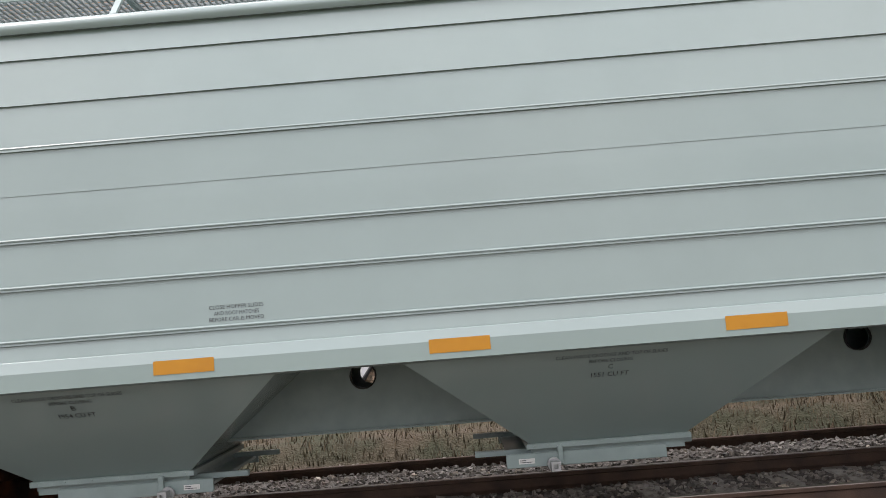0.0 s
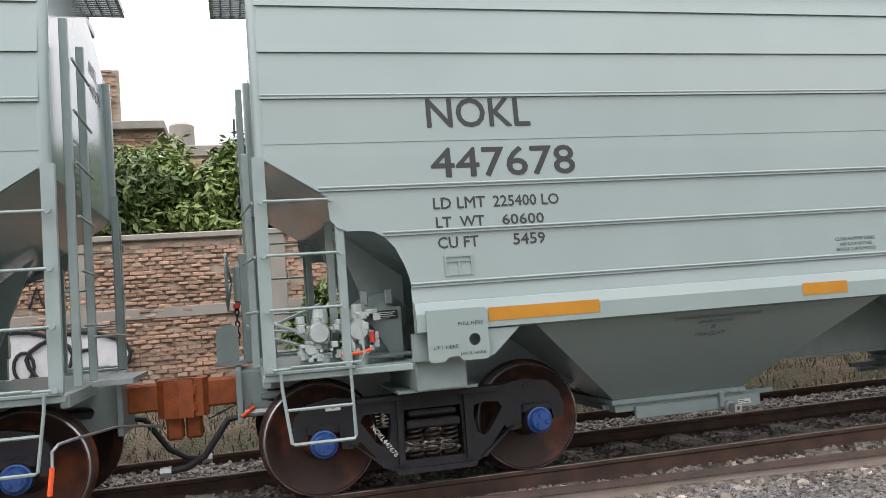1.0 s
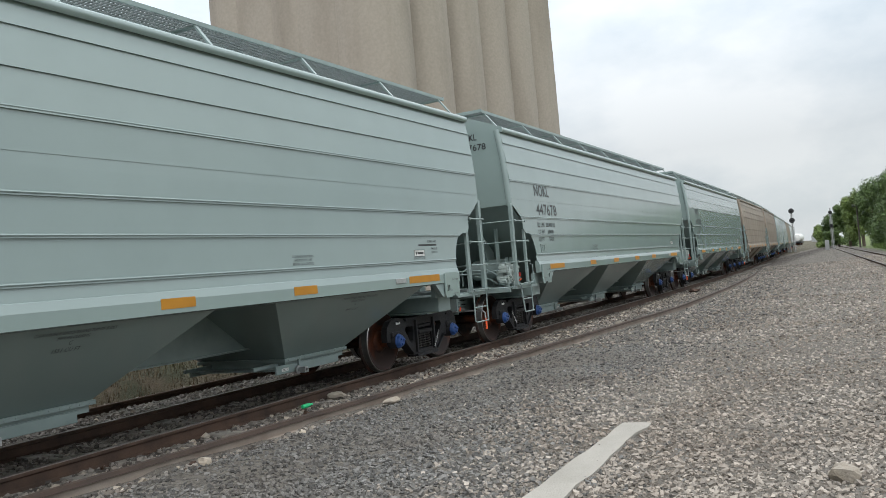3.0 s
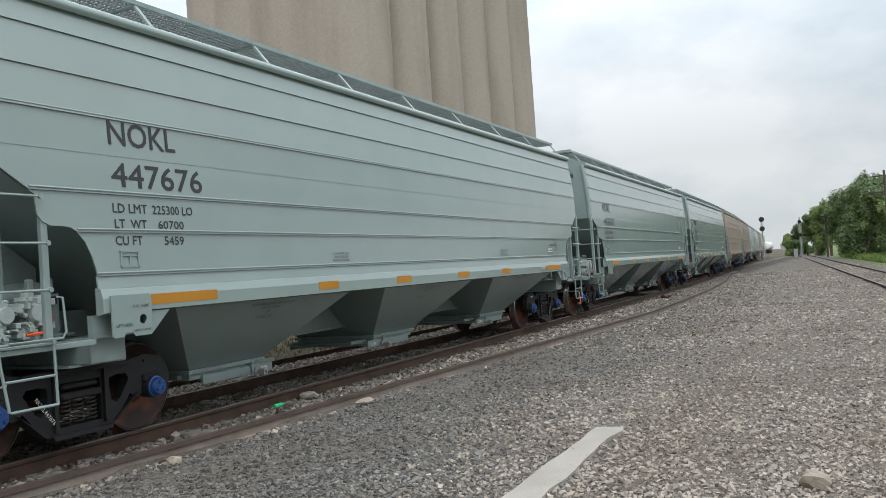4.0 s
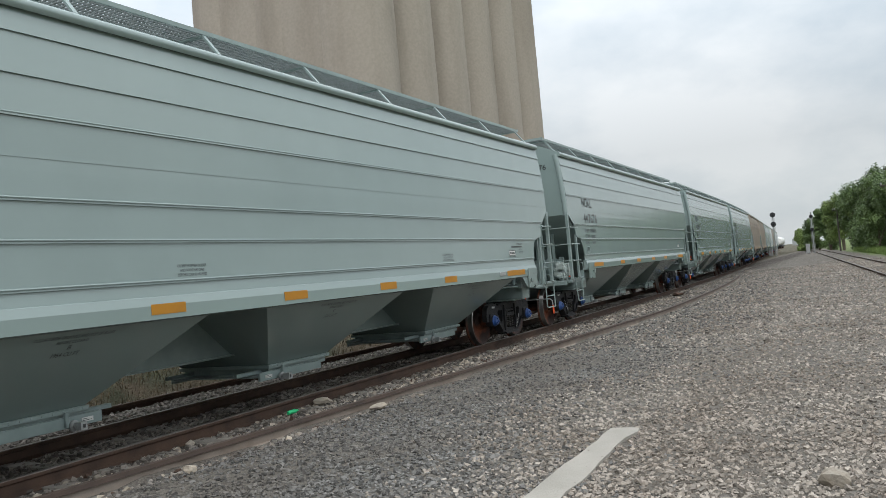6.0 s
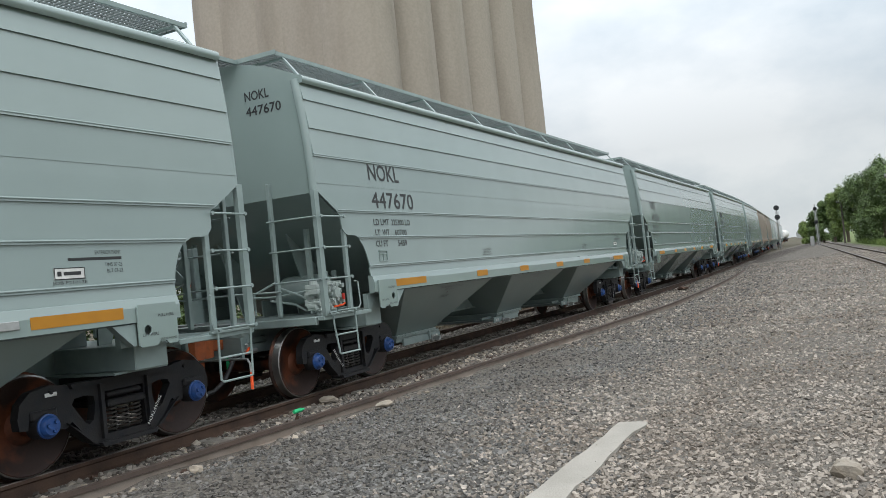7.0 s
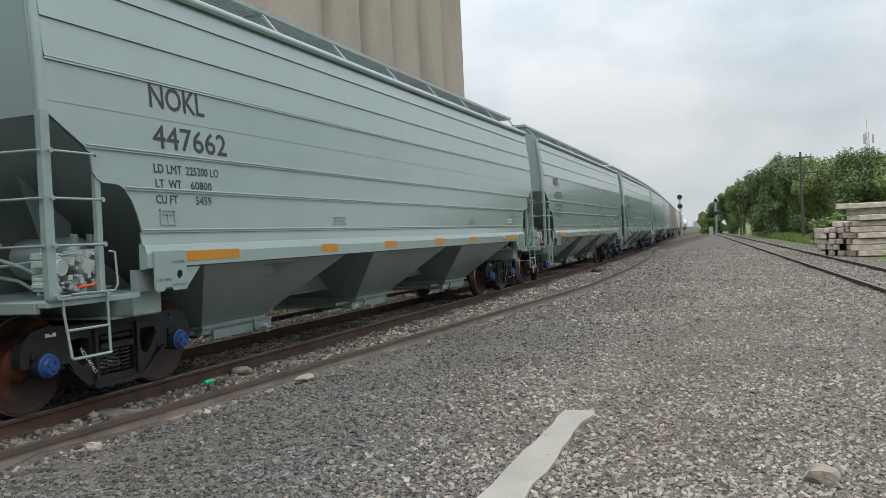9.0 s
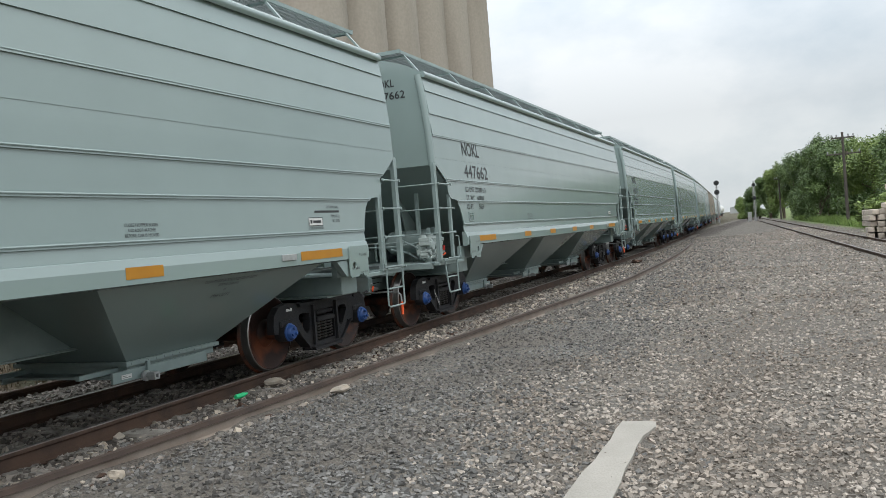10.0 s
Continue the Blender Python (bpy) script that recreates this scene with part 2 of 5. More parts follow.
    def mesh(self, name, material, smooth=35):
        m = bpy.data.meshes.new(name)
        v = [self.turn @ Vector(p) for p in self.v] if self.turn else self.v
        m.from_pydata(v, [], self.f)
        bm = bmesh.new()
        bm.from_mesh(m)
        bmesh.ops.recalc_face_normals(bm, faces=bm.faces[:])
        bm.to_mesh(m)
        bm.free()
        if smooth:
            m.polygons.foreach_set("use_smooth", [True] * len(m.polygons))
            m.set_sharp_from_angle(angle=radians(smooth))
        m.materials.append(material)
        return m


def part(name, shape, material, parent, label="", smooth=35):
    ob = new(name, shape.mesh(name, material, smooth))
    ob.parent = parent
    if label:
        tagged(ob, label)
    return ob


def thing(name, shape, material, label, category, group="", kind="", smooth=35):
    return tagged(new(name, shape.mesh(name, material, smooth)), label, category, group, kind)


def base(name, place, label, category, group="", kind=""):
    ob = new(name)
    ob.empty_display_size = 0.3
    ob.location = place
    return tagged(ob, label, category, group, kind)


def array_mesh(name, verts, faces, material, smooth=False):
    """A mesh from numpy arrays whose faces all have the same number of corners."""
    m = bpy.data.meshes.new(name)
    k = faces.shape[1]
    m.vertices.add(len(verts))
    m.vertices.foreach_set("co", verts.astype(np.float32).ravel())
    m.loops.add(faces.size)
    m.loops.foreach_set("vertex_index", faces.astype(np.int32).ravel())
    m.polygons.add(len(faces))
    m.polygons.foreach_set("loop_start", np.arange(0, faces.size, k, dtype=np.int32))
    m.polygons.foreach_set("use_smooth", np.full(len(faces), smooth))
    m.update(calc_edges=True)
    m.materials.append(material)
    return m


def words(text, left, bottom, width, height, depth, parent, material=BLACK, name="lettering", facing="side", spin=0.0):
    """Lettering of a given width and height; depth is y for the side of a car, x for its end."""
    cu = bpy.data.curves.new(name, "FONT")
    cu.body, cu.extrude = text, 0.0
    cu.resolution_u = 3 if height > 0.1 else 2
    tmp = bpy.data.objects.new(name, cu)
    m = bpy.data.meshes.new_from_object(tmp)
    bpy.data.objects.remove(tmp)
    co = np.empty(len(m.vertices) * 3)
    m.vertices.foreach_get("co", co)
    co = co.reshape(-1, 3)
    lo, hi = co.min(0), co.max(0)
    u = (co[:, 0] - lo[0]) / (hi[0] - lo[0]) * width
    w = (co[:, 1] - lo[1]) / (hi[1] - lo[1]) * height
    flat = np.zeros(len(u))
    if height > 0.07:
        # heavier strokes for the large letters: laid over themselves with a small shift
        polys = [tuple(p.vertices) for p in m.polygons]
        b, k = 0.020 * height, len(u)
        shifts = ((b, 0), (-b, 0), (0, b), (0, -b))
        m = bpy.data.meshes.new(name)
        m.from_pydata([(0, 0, 0)] * (k * 4), [], [tuple(i + k * j for i in p) for j in range(4) for p in polys])
        flat = np.repeat(np.arange(4) * 0.0004, k) * (-1 if facing in ("side", "rear") else 1)
        u, w = np.concatenate([u + a for a, _ in shifts]), np.concatenate([w + c for _, c in shifts])
    if spin:
        c, s = math.cos(spin), math.sin(spin)
        u, w = u * c - w * s, u * s + w * c
    if facing == "side":
        if -1.62 < depth < -1.61:
            # on the sloping, lapped side sheet
            flat, depth = flat - 0.003 - np.array([sheet_face(bottom + a) for a in w]), 0.0
        p = np.stack([left + u, flat + depth, bottom + w], 1)
    elif facing == "far":
        p = np.stack([left - u, flat + depth, bottom + w], 1)
    elif facing == "rear":
        p = np.stack([flat + depth, left - u, bottom + w], 1)
    else:
        p = np.stack([flat + depth, left + u, bottom + w], 1)
    m.vertices.foreach_set("co", p.ravel())
    m.materials.append(material)
    ob = new(name, m)
    ob.parent = parent
    return ob


def bars(rows, depth, parent, material=BLACK, name="small_print"):
    """Unreadable print as plain bars, given as (left, bottom, width, height)."""
    s = Shape()
    for x, z, w, h in rows:
        s.add([(x, depth, z), (x + w, depth, z), (x + w, depth, z + h), (x, depth, z + h)], [(0, 1, 2, 3)])
    return part(name, s, material, parent, smooth=0)


def circle(x, z, r, n=14):
    return [(x + r * math.cos(2 * math.pi * i / n), z + r * math.sin(2 * math.pi * i / n)) for i in range(n)]


# ---- the line of the track ----
TRACK_Y = 7.57


def track_y(x):
    # straight, a curve, and straight again
    return TRACK_Y + 5.16e-4 * (min(62.0, max(0.0, x - 16.0)) ** 2 + 124.0 * max(0.0, x - 78.0))


def siding_y(x):
    """The single rail that lies in the gravel before the train and joins its track further on."""
    return 6.22 - 0.066 * (x - 2) if x < 22 else 4.9 + 0.0016 * (x - 22) ** 2


def second_y(x):
    return -2.65 + 0.067 * (x - 19.3)


# ---- ground ----
def ground_z(x, y):
    z = -0.135 + 0.02 * noise.noise((x * 0.35, y * 0.35, 0.0)) + 0.008 * noise.noise((x * 1.7, y * 1.7, 3.0))
    ty = track_y(x)
    if ty - 1.3 < y < ty + 1.5:
        z -= 0.028
    sy = siding_y(x)
    if x < 47 and sy - 0.5 < y < sy:
        z -= 0.045 * min(1.0, (0.5 + y - sy) / 0.3)
    if -60 < x < 75:
        e = y - ty - 3.0 + 0.35 * noise.noise((x * 0.8, 5.0, 0.0))
        if e > 0:
            z += min(1.0, e / 0.40) * 0.22 + min(0.25, 0.05 * e)
    return z


def build_ground():
    def steps(dense0, dense1, h, far):
        s = list(np.arange(dense0, dense1, h))
        out = [dense1]
        d = h
        while out[-1] < far:
            d *= 1.35
            out.append(out[-1] + d)
        low = [dense0]
        d = h
        while low[-1] > -far:
            d *= 1.35
            low.append(low[-1] - d)
        return low[:0:-1] + s + out

    xs, ys = steps(-12, 45, 0.3, 2500), steps(-8, 15, 0.14, 2500)
    verts = np.array([(x, y, ground_z(x, y)) for x in xs for y in ys])
    n = len(ys)
    i = np.arange((len(xs) - 1) * n).reshape(-1, n)[:, :-1].ravel()
    faces = np.stack([i, i + n, i + n + 1, i + 1], 1)
    m = bpy.data.materials.new("gravel_and_turf")
    m.use_nodes = True
    nd, l = m.node_tree.nodes, m.node_tree.links
    b = nd["Principled BSDF"]
    b.inputs["Roughness"].default_value = 0.95
    tc = nd.new("ShaderNodeTexCoord")
    sep = nd.new("ShaderNodeSeparateXYZ")
    l.new(tc.outputs["Object"], sep.inputs[0])

    def tex(kind, scale, detail=5.0):
        t = nd.new(kind)
        t.inputs["Scale"].default_value = scale
        if kind == "ShaderNodeTexNoise":
            t.inputs["Detail"].default_value = detail
        l.new(tc.outputs["Object"], t.inputs["Vector"])
        return t

    def blend(fac, a, c):
        x = nd.new("ShaderNodeMix")
        x.data_type = "RGBA"
        l.new(fac, x.inputs["Factor"])
        for side, val in (("A", a), ("B", c)):
            if isinstance(val, tuple):
                x.inputs[side].default_value = (*val, 1)
            else:
                l.new(val, x.inputs[side])
        return x.outputs["Result"]

    def span(val, a, c, lo=0.0, hi=1.0):
        r = nd.new("ShaderNodeMapRange")
        l.new(val, r.inputs["Value"])
        r.inputs["From Min"].default_value, r.inputs["From Max"].default_value = a, c
        r.inputs["To Min"].default_value, r.inputs["To Max"].default_value = lo, hi
        return r.outputs["Result"]

    cells = tex("ShaderNodeTexVoronoi", 27.0)
    grit = tex("ShaderNodeTexNoise", 55.0, 4.0)
    wide = tex("ShaderNodeTexNoise", 0.55, 5.0)
    pebble = blend(span(cells.outputs["Color"], 0.1, 0.9), (0.045, 0.040, 0.034), (0.19, 0.17, 0.146))
    soil = blend(span(grit.outputs["Fac"], 0.35, 0.65), (0.065, 0.056, 0.046), (0.145, 0.126, 0.105))
    gravel = blend(span(wide.outputs["Fac"], 0.42, 0.6), pebble, soil)
    turf = blend(span(tex("ShaderNodeTexNoise", 1.1, 8.0).outputs["Fac"], 0.4, 0.62), (0.042, 0.043, 0.021), (0.085, 0.064, 0.040))
    lush = blend(span(tex("ShaderNodeTexNoise", 0.9, 8.0).outputs["Fac"], 0.4, 0.62), (0.085, 0.13, 0.032), (0.12, 0.135, 0.05))
    rough_y = nd.new("ShaderNodeMath")
    rough_y.operation = "ADD"
    edge = span(tex("ShaderNodeTexNoise", 0.9, 6.0).outputs["Fac"], 0.3, 0.7, -0.6, 0.6)
    l.new(sep.outputs["Y"], rough_y.inputs[0])
    l.new(edge, rough_y.inputs[1])
    bank = span(rough_y.outputs[0], 10.0, 10.25)
    # track bed: soil darker than the yard's, with shade under the train painted in
    bed = nd.new("ShaderNodeMath")
    bed.operation = "MULTIPLY"
    l.new(span(rough_y.outputs[0], 5.9, 6.9), bed.inputs[0])
    l.new(span(sep.outputs["Y"], 9.3, 8.6), bed.inputs[1])
    gravel = blend(bed.outputs[0], gravel, blend(span(grit.outputs["Fac"], 0.35, 0.65), (0.030, 0.024, 0.020), (0.080, 0.066, 0.054)))
    slope = nd.new("ShaderNodeMath")
    slope.operation, slope.inputs[1].default_value = "MULTIPLY_ADD", -0.067
    l.new(sep.outputs["X"], slope.inputs[0])
    l.new(rough_y.outputs[0], slope.inputs[2])
    verge = span(slope.outputs[0], -6.0, -6.5)
    l.new(blend(verge, blend(bank, gravel, turf), lush), b.inputs["Base Color"])
    bp = nd.new("ShaderNodeBump")
    bp.inputs["Strength"].default_value, bp.inputs["Distance"].default_value = 0.8, 0.03
    hgt = nd.new("ShaderNodeMath")
    hgt.operation = "ADD"
    l.new(cells.outputs["Distance"], hgt.inputs[0])
    l.new(grit.outputs["Fac"], hgt.inputs[1])
    l.new(hgt.outputs[0], bp.inputs["Height"])
    l.new(bp.outputs["Normal"], b.inputs["Normal"])
    ob = new("ground", array_mesh("ground", verts, faces, m, True))
    tagged(ob, "grey crushed-stone yard with a grassy bank behind the track", "ground", kind="structure")


def rail(name, ys, x0, x1, top, label, rise=0.165, shine=True, steel=None):
    """A flat-bottomed rail along y = ys(x), its head on its own as the worn part."""
    prof = [(-0.07, 0), (0.07, 0), (0.07, 0.012), (0.012, 0.035), (0.010, 0.115), (0.034, 0.128), (0.034, 0.158),
            (-0.034, 0.158), (-0.034, 0.128), (-0.010, 0.115), (-0.012, 0.035), (-0.07, 0.012)]
    xs, x = [], x0
    while x < x1:
        xs.append(x)
        x += 1.5 if x < 60 else 6.0
    xs.append(x1)
    k = len(prof)
    s = Shape()
    s.add([(x, ys(x) + u, top - rise + w) for x in xs for u, w in prof],
          [(i * k + j, i * k + (j + 1) % k, (i + 1) * k + (j + 1) % k, (i + 1) * k + j) for i in range(len(xs) - 1) for j in range(k)])
    ob = thing(name, s, steel or RAIL_RUST, label, "rail", "rails of the yard", smooth=0)
    head = Shape()
    cap = [(-0.034, 0), (0.034, 0), (0.031, 0.007), (-0.031, 0.007)] if steel is None else [(-0.038, -0.034), (0.038, -0.034), (0.034, 0.007), (-0.034, 0.007)]
    head.add([(x, ys(x) + u, top - rise + 0.1585 + w) for x in xs for u, w in cap],
             [(i * 4 + j, i * 4 + (j + 1) % 4, (i + 1) * 4 + (j + 1) % 4, (i + 1) * 4 + j) for i in range(len(xs) - 1) for j in range(4)])
    part("rail_head", head, RAIL_TOP if shine else (RAIL_RUST if steel is None else RAIL_HEAD), ob, "worn running surface", smooth=0)
    return ob


build_ground()
rail("rail", lambda x: track_y(x) - 0.7525, -30, 330, 0.0, "rusty steel rail under the train, polished on top")
rail("rail", lambda x: track_y(x) + 0.7525, -30, 330, 0.0, "rusty steel rail under the train, polished on top")
rail("rail", lambda x: track_y(x) + 2.25, -30, 60, -0.02, "red-brown rusted rail beside the grassy bank", shine=False)
rail("rail", siding_y, -12, 47, -0.045, "worn rusty rail sunk in the gravel", shine=False, steel=RAIL_PALE)
rail("rail", lambda x: second_y(x) + 0.7525, -20, 330, -0.03, "brown rail of the second track")
rail("rail", lambda x: second_y(x) - 0.7525, -20, 330, -0.03, "brown rail of the second track")


def build_sleepers():
    s = Shape().box(-0.13, 0.13, -1.28, 1.28, -0.21, 0.0, 0.02)
    m = s.mesh("concrete_sleeper", TIE, 0)
    x, first = -8.0, True
    while x < 70:
        ob = new("concrete_sleeper", m)
        ob.matrix_world = pose(x, track_y(x) - 0.08, -0.150 + random.uniform(-0.012, 0.008), random.uniform(-.6, .6), random.uniform(-2, 2), random.uniform(-2, 2))
        tagged(ob, "worn concrete sleeper bedded in the ballast", "sleeper", "sleepers under the train")
        x += 0.62
    x = 8.0
    while x < 75:
        ob = new("concrete_sleeper", m)
        ob.matrix_world = pose(x, second_y(x), -0.185 + random.uniform(-0.01, 0.008), 0, 0, 3.8)
        tagged(ob, "pale concrete sleeper of the second track", "sleeper", "sleepers of the second track")
        x += 0.62


build_sleepers()


# ---- stones ----
def stone_field(name, count, place, size, material, label, seed, rough=True):
    """Many broken stones as one mesh; place(rng, n) gives x and y, size(rng, n) their widths."""
    rng = np.random.default_rng(seed)
    bm = bmesh.new()
    bmesh.ops.create_cube(bm, size=0.74)
    bmesh.ops.triangulate(bm, faces=bm.faces[:])
    bv = np.array([v.co[:] for v in bm.verts])
    bf = np.array([[v.index for v in f.verts] for f in bm.faces])
    bm.free()
    x, y = place(rng, count)
    count = len(x)
    z = np.array([ground_z(a, b) for a, b in zip(x, y)])
    w = size(rng, count)
    k = len(bv)
    v = np.repeat(bv[None], count, 0) * (1 + rng.uniform(-0.38, 0.38, (count, k, 3)))
    v = v * rng.uniform(0.6, 1.15, (count, 1, 3)) * np.array([1.15, 0.95, 0.74])
    a = rng.uniform(0, 6.283, count)
    tilt = rng.uniform(-0.6, 0.6, count)
    lean = rng.uniform(-0.6, 0.6, count)
    c, s = np.cos(tilt)[:, None], np.sin(tilt)[:, None]
    v = np.stack([v[..., 0] * c - v[..., 2] * s, v[..., 1], v[..., 0] * s + v[..., 2] * c], -1)
    c, s = np.cos(lean)[:, None], np.sin(lean)[:, None]
    v = np.stack([v[..., 0], v[..., 1] * c - v[..., 2] * s, v[..., 1] * s + v[..., 2] * c], -1)
    c, s = np.cos(a)[:, None], np.sin(a)[:, None]
    v = np.stack([v[..., 0] * c - v[..., 1] * s, v[..., 0] * s + v[..., 1] * c, v[..., 2]], -1)
    v = v * w[:, None, None] + np.stack([x, y, z + 0.12 * w], -1)[:, None]
    f = (bf[None] + (np.arange(count) * k)[:, None, None]).reshape(-1, 3)
    ob = new(name, array_mesh(name, v.reshape(-1, 3), f, material))
    return tagged(ob, label, "gravel", kind="stuff")


def keep_yard(x, y):
    t = 7.57 + 5.16e-4 * np.maximum(0, x - 16) ** 2
    s = np.where(x < 22, 6.22 - 0.066 * (x - 2), 4.9 + 0.0016 * (x - 22) ** 2)
    slab = (x > 3.6) & (x < 7.5) & (np.abs(y - 2.075 - 0.022 * np.sin(x * 17) - 0.015 * np.sin(x * 41)) < 0.10)
    return (np.abs(y - t + 0.7525) > 0.09) & (np.abs(y - t - 0.7525) > 0.09) & (np.abs(y - s) > 0.09) & ~slab


def near_yard(rng, n):
    d = 2.6 * np.exp(rng.uniform(0, 1, n) * math.log(26 / 2.6))
    a = rng.uniform(-0.25, 1.45, n)
    x, y = d * np.cos(a), d * np.sin(a)
    ok = (y < 6.5) & (y > -3.2 - 0.0 * x) & keep_yard(x, y)
    return x[ok], y[ok]


def near_light(rng, n):
    x, y = near_yard(rng, n)
    ok = y < 3.2 + 0.5 * np.sin(x * 0.9) + rng.normal(0, 0.45, len(x))
    return x[ok], y[ok]


def near_dark(rng, n):
    x, y = near_yard(rng, n)
    ok = (y > 2.6 + 0.5 * np.sin(x * 0.9) + rng.normal(0, 0.45, len(x))) & (np.sin(x * 1.3 + y * 0.8) + np.sin(y * 2.1) + rng.normal(0, 0.6, len(x)) > -1.7)
    return x[ok], y[ok]


def far_yard(rng, n):
    x = rng.uniform(14, 60, n)
    y = rng.uniform(-2.0, 7.0, n)
    ok = keep_yard(x, y) & (y > -1.6 + 0.067 * (x - 19.3)) & (y < track_end(x))
    return x[ok], y[ok]


def far_dark(rng, n):
    x, y = far_yard(rng, n)
    ok = y > 2.4 + 0.02 * (x - 14) + rng.normal(0, 0.5, len(x))
    return x[ok], y[ok]


def track_end(x):
    return 6.7 + 5.16e-4 * np.maximum(0, x - 16) ** 2


def ballast(rng, n):
    x = rng.uniform(-6, 32, n)
    y = 7.57 + 5.16e-4 * np.maximum(0, x - 16) ** 2 + rng.uniform(-2.0, 2.9, n)
    ok = keep_yard(x, y)
    return x[ok], y[ok]


def litter(rng, n):
    x = rng.uniform(-4, 30, n)
    y = 7.57 + 5.16e-4 * np.maximum(0, x - 16) ** 2 + np.where(rng.random(n) < 0.7, -1.35 + rng.normal(0, 0.32, n), rng.uniform(-0.6, 2.6, n))
    ok = keep_yard(x, y)
    return x[ok], y[ok]


def second_bed(rng, n):
    x = rng.uniform(12, 70, n)
    y = -2.65 + 0.067 * (x - 19.3) + rng.normal(0, 1.0, n)
    return x, y


stone_field("gravel", 150000, near_light, lambda r, n: 0.017 + 0.034 * r.random(n) ** 1.8, STONE, "loose pale grey crushed stone of the yard", 1)
stone_field("gravel", 150000, near_dark, lambda r, n: 0.020 + 0.030 * r.random(n) ** 1.8, DARK_STONE, "loose blue-grey crushed stone nearer the rails", 6)
stone_field("gravel", 12000, far_yard, lambda r, n: 0.03 + 0.05 * r.random(n), STONE, "loose grey crushed stone further along the yard", 2)
stone_field("gravel", 9000, far_dark, lambda r, n: 0.03 + 0.05 * r.random(n), DARK_STONE, "blue-grey crushed stone further along the rails", 7)
stone_field("ballast", 38000, ballast, lambda r, n: 0.025 + 0.045 * r.random(n), BALLAST, "dusty brown ballast between the rails", 3)
stone_field("ballast", 4500, second_bed, lambda r, n: 0.03 + 0.05 * r.random(n), STONE, "grey ballast of the second track", 4)
stone_field("rubble", 3600, litter, lambda r, n: 0.022 + 0.075 * r.random(n) ** 3, PALE, "pale stone lumps and litter beside the rails", 5)
stone_field("rust_scraps", 900, litter, lambda r, n: 0.02 + 0.06 * r.random(n) ** 2, RAIL_RUST, "reddish brown scraps of leaves and rust among the ballast", 8)


# ---- covered hopper car: x forward from the rear coupling line, y = 0 on the track's centre, z = 0 on the rail ----
LENGTH, MID = 17.147, 9.785
TURN = Matrix.Translation((2 * MID, 0, 0)) @ Matrix.Rotation(math.pi, 4, "Z")


def inset(z):
    return 0.12 * max(0.0, (z - 2.5) / 1.5) ** 2


def lap_at(z0):
    """How far a sheet's lower edge stands proud of the one under it; one joint is welded nearly flush."""
    return 0.004 if z0 == 2.71 else 0.017


def sheet_face(z):
    """How far the outer face of the side sheets stands from the car's middle."""
    for z0, z1 in zip(SEAMS, SEAMS[1:]):
        if z0 <= z <= z1:
            f = (z - z0) / (z1 - z0)
            return (1.60 + lap_at(z0) - inset(z0)) * (1 - f) + (1.60 - inset(z1)) * f
    return 1.61


def clip(poly, level, above):
    out = []
    for (x0, z0), (x1, z1) in zip(poly, poly[1:] + poly[:1]):
        a, b = (z0 >= level) == above or z0 == level, (z1 >= level) == above or z1 == level
        if a:
            out.append((x0, z0))
        if a != b:
            f = (level - z0) / (z1 - z0)
            out.append((x0 + f * (x1 - x0), level))
    return out


END_CUT = [(1.95, 4.02), (1.95, 2.60), (2.39, 2.31), (2.40, 2.14), (2.45, 2.08), (2.52, 2.05), (2.62, 2.05), (2.71, 2.04),
           (2.80, 1.99), (2.87, 1.91), (2.93, 1.78), (2.96, 1.68), (2.97, 1.62), (2.97, 1.49)]
SIDE = END_CUT + [(2 * MID - x, z) for x, z in reversed(END_CUT)]
SEAMS = [1.49, 1.605, 2.00, 2.35, 2.71, 3.05, 3.41, 3.78, 4.02]


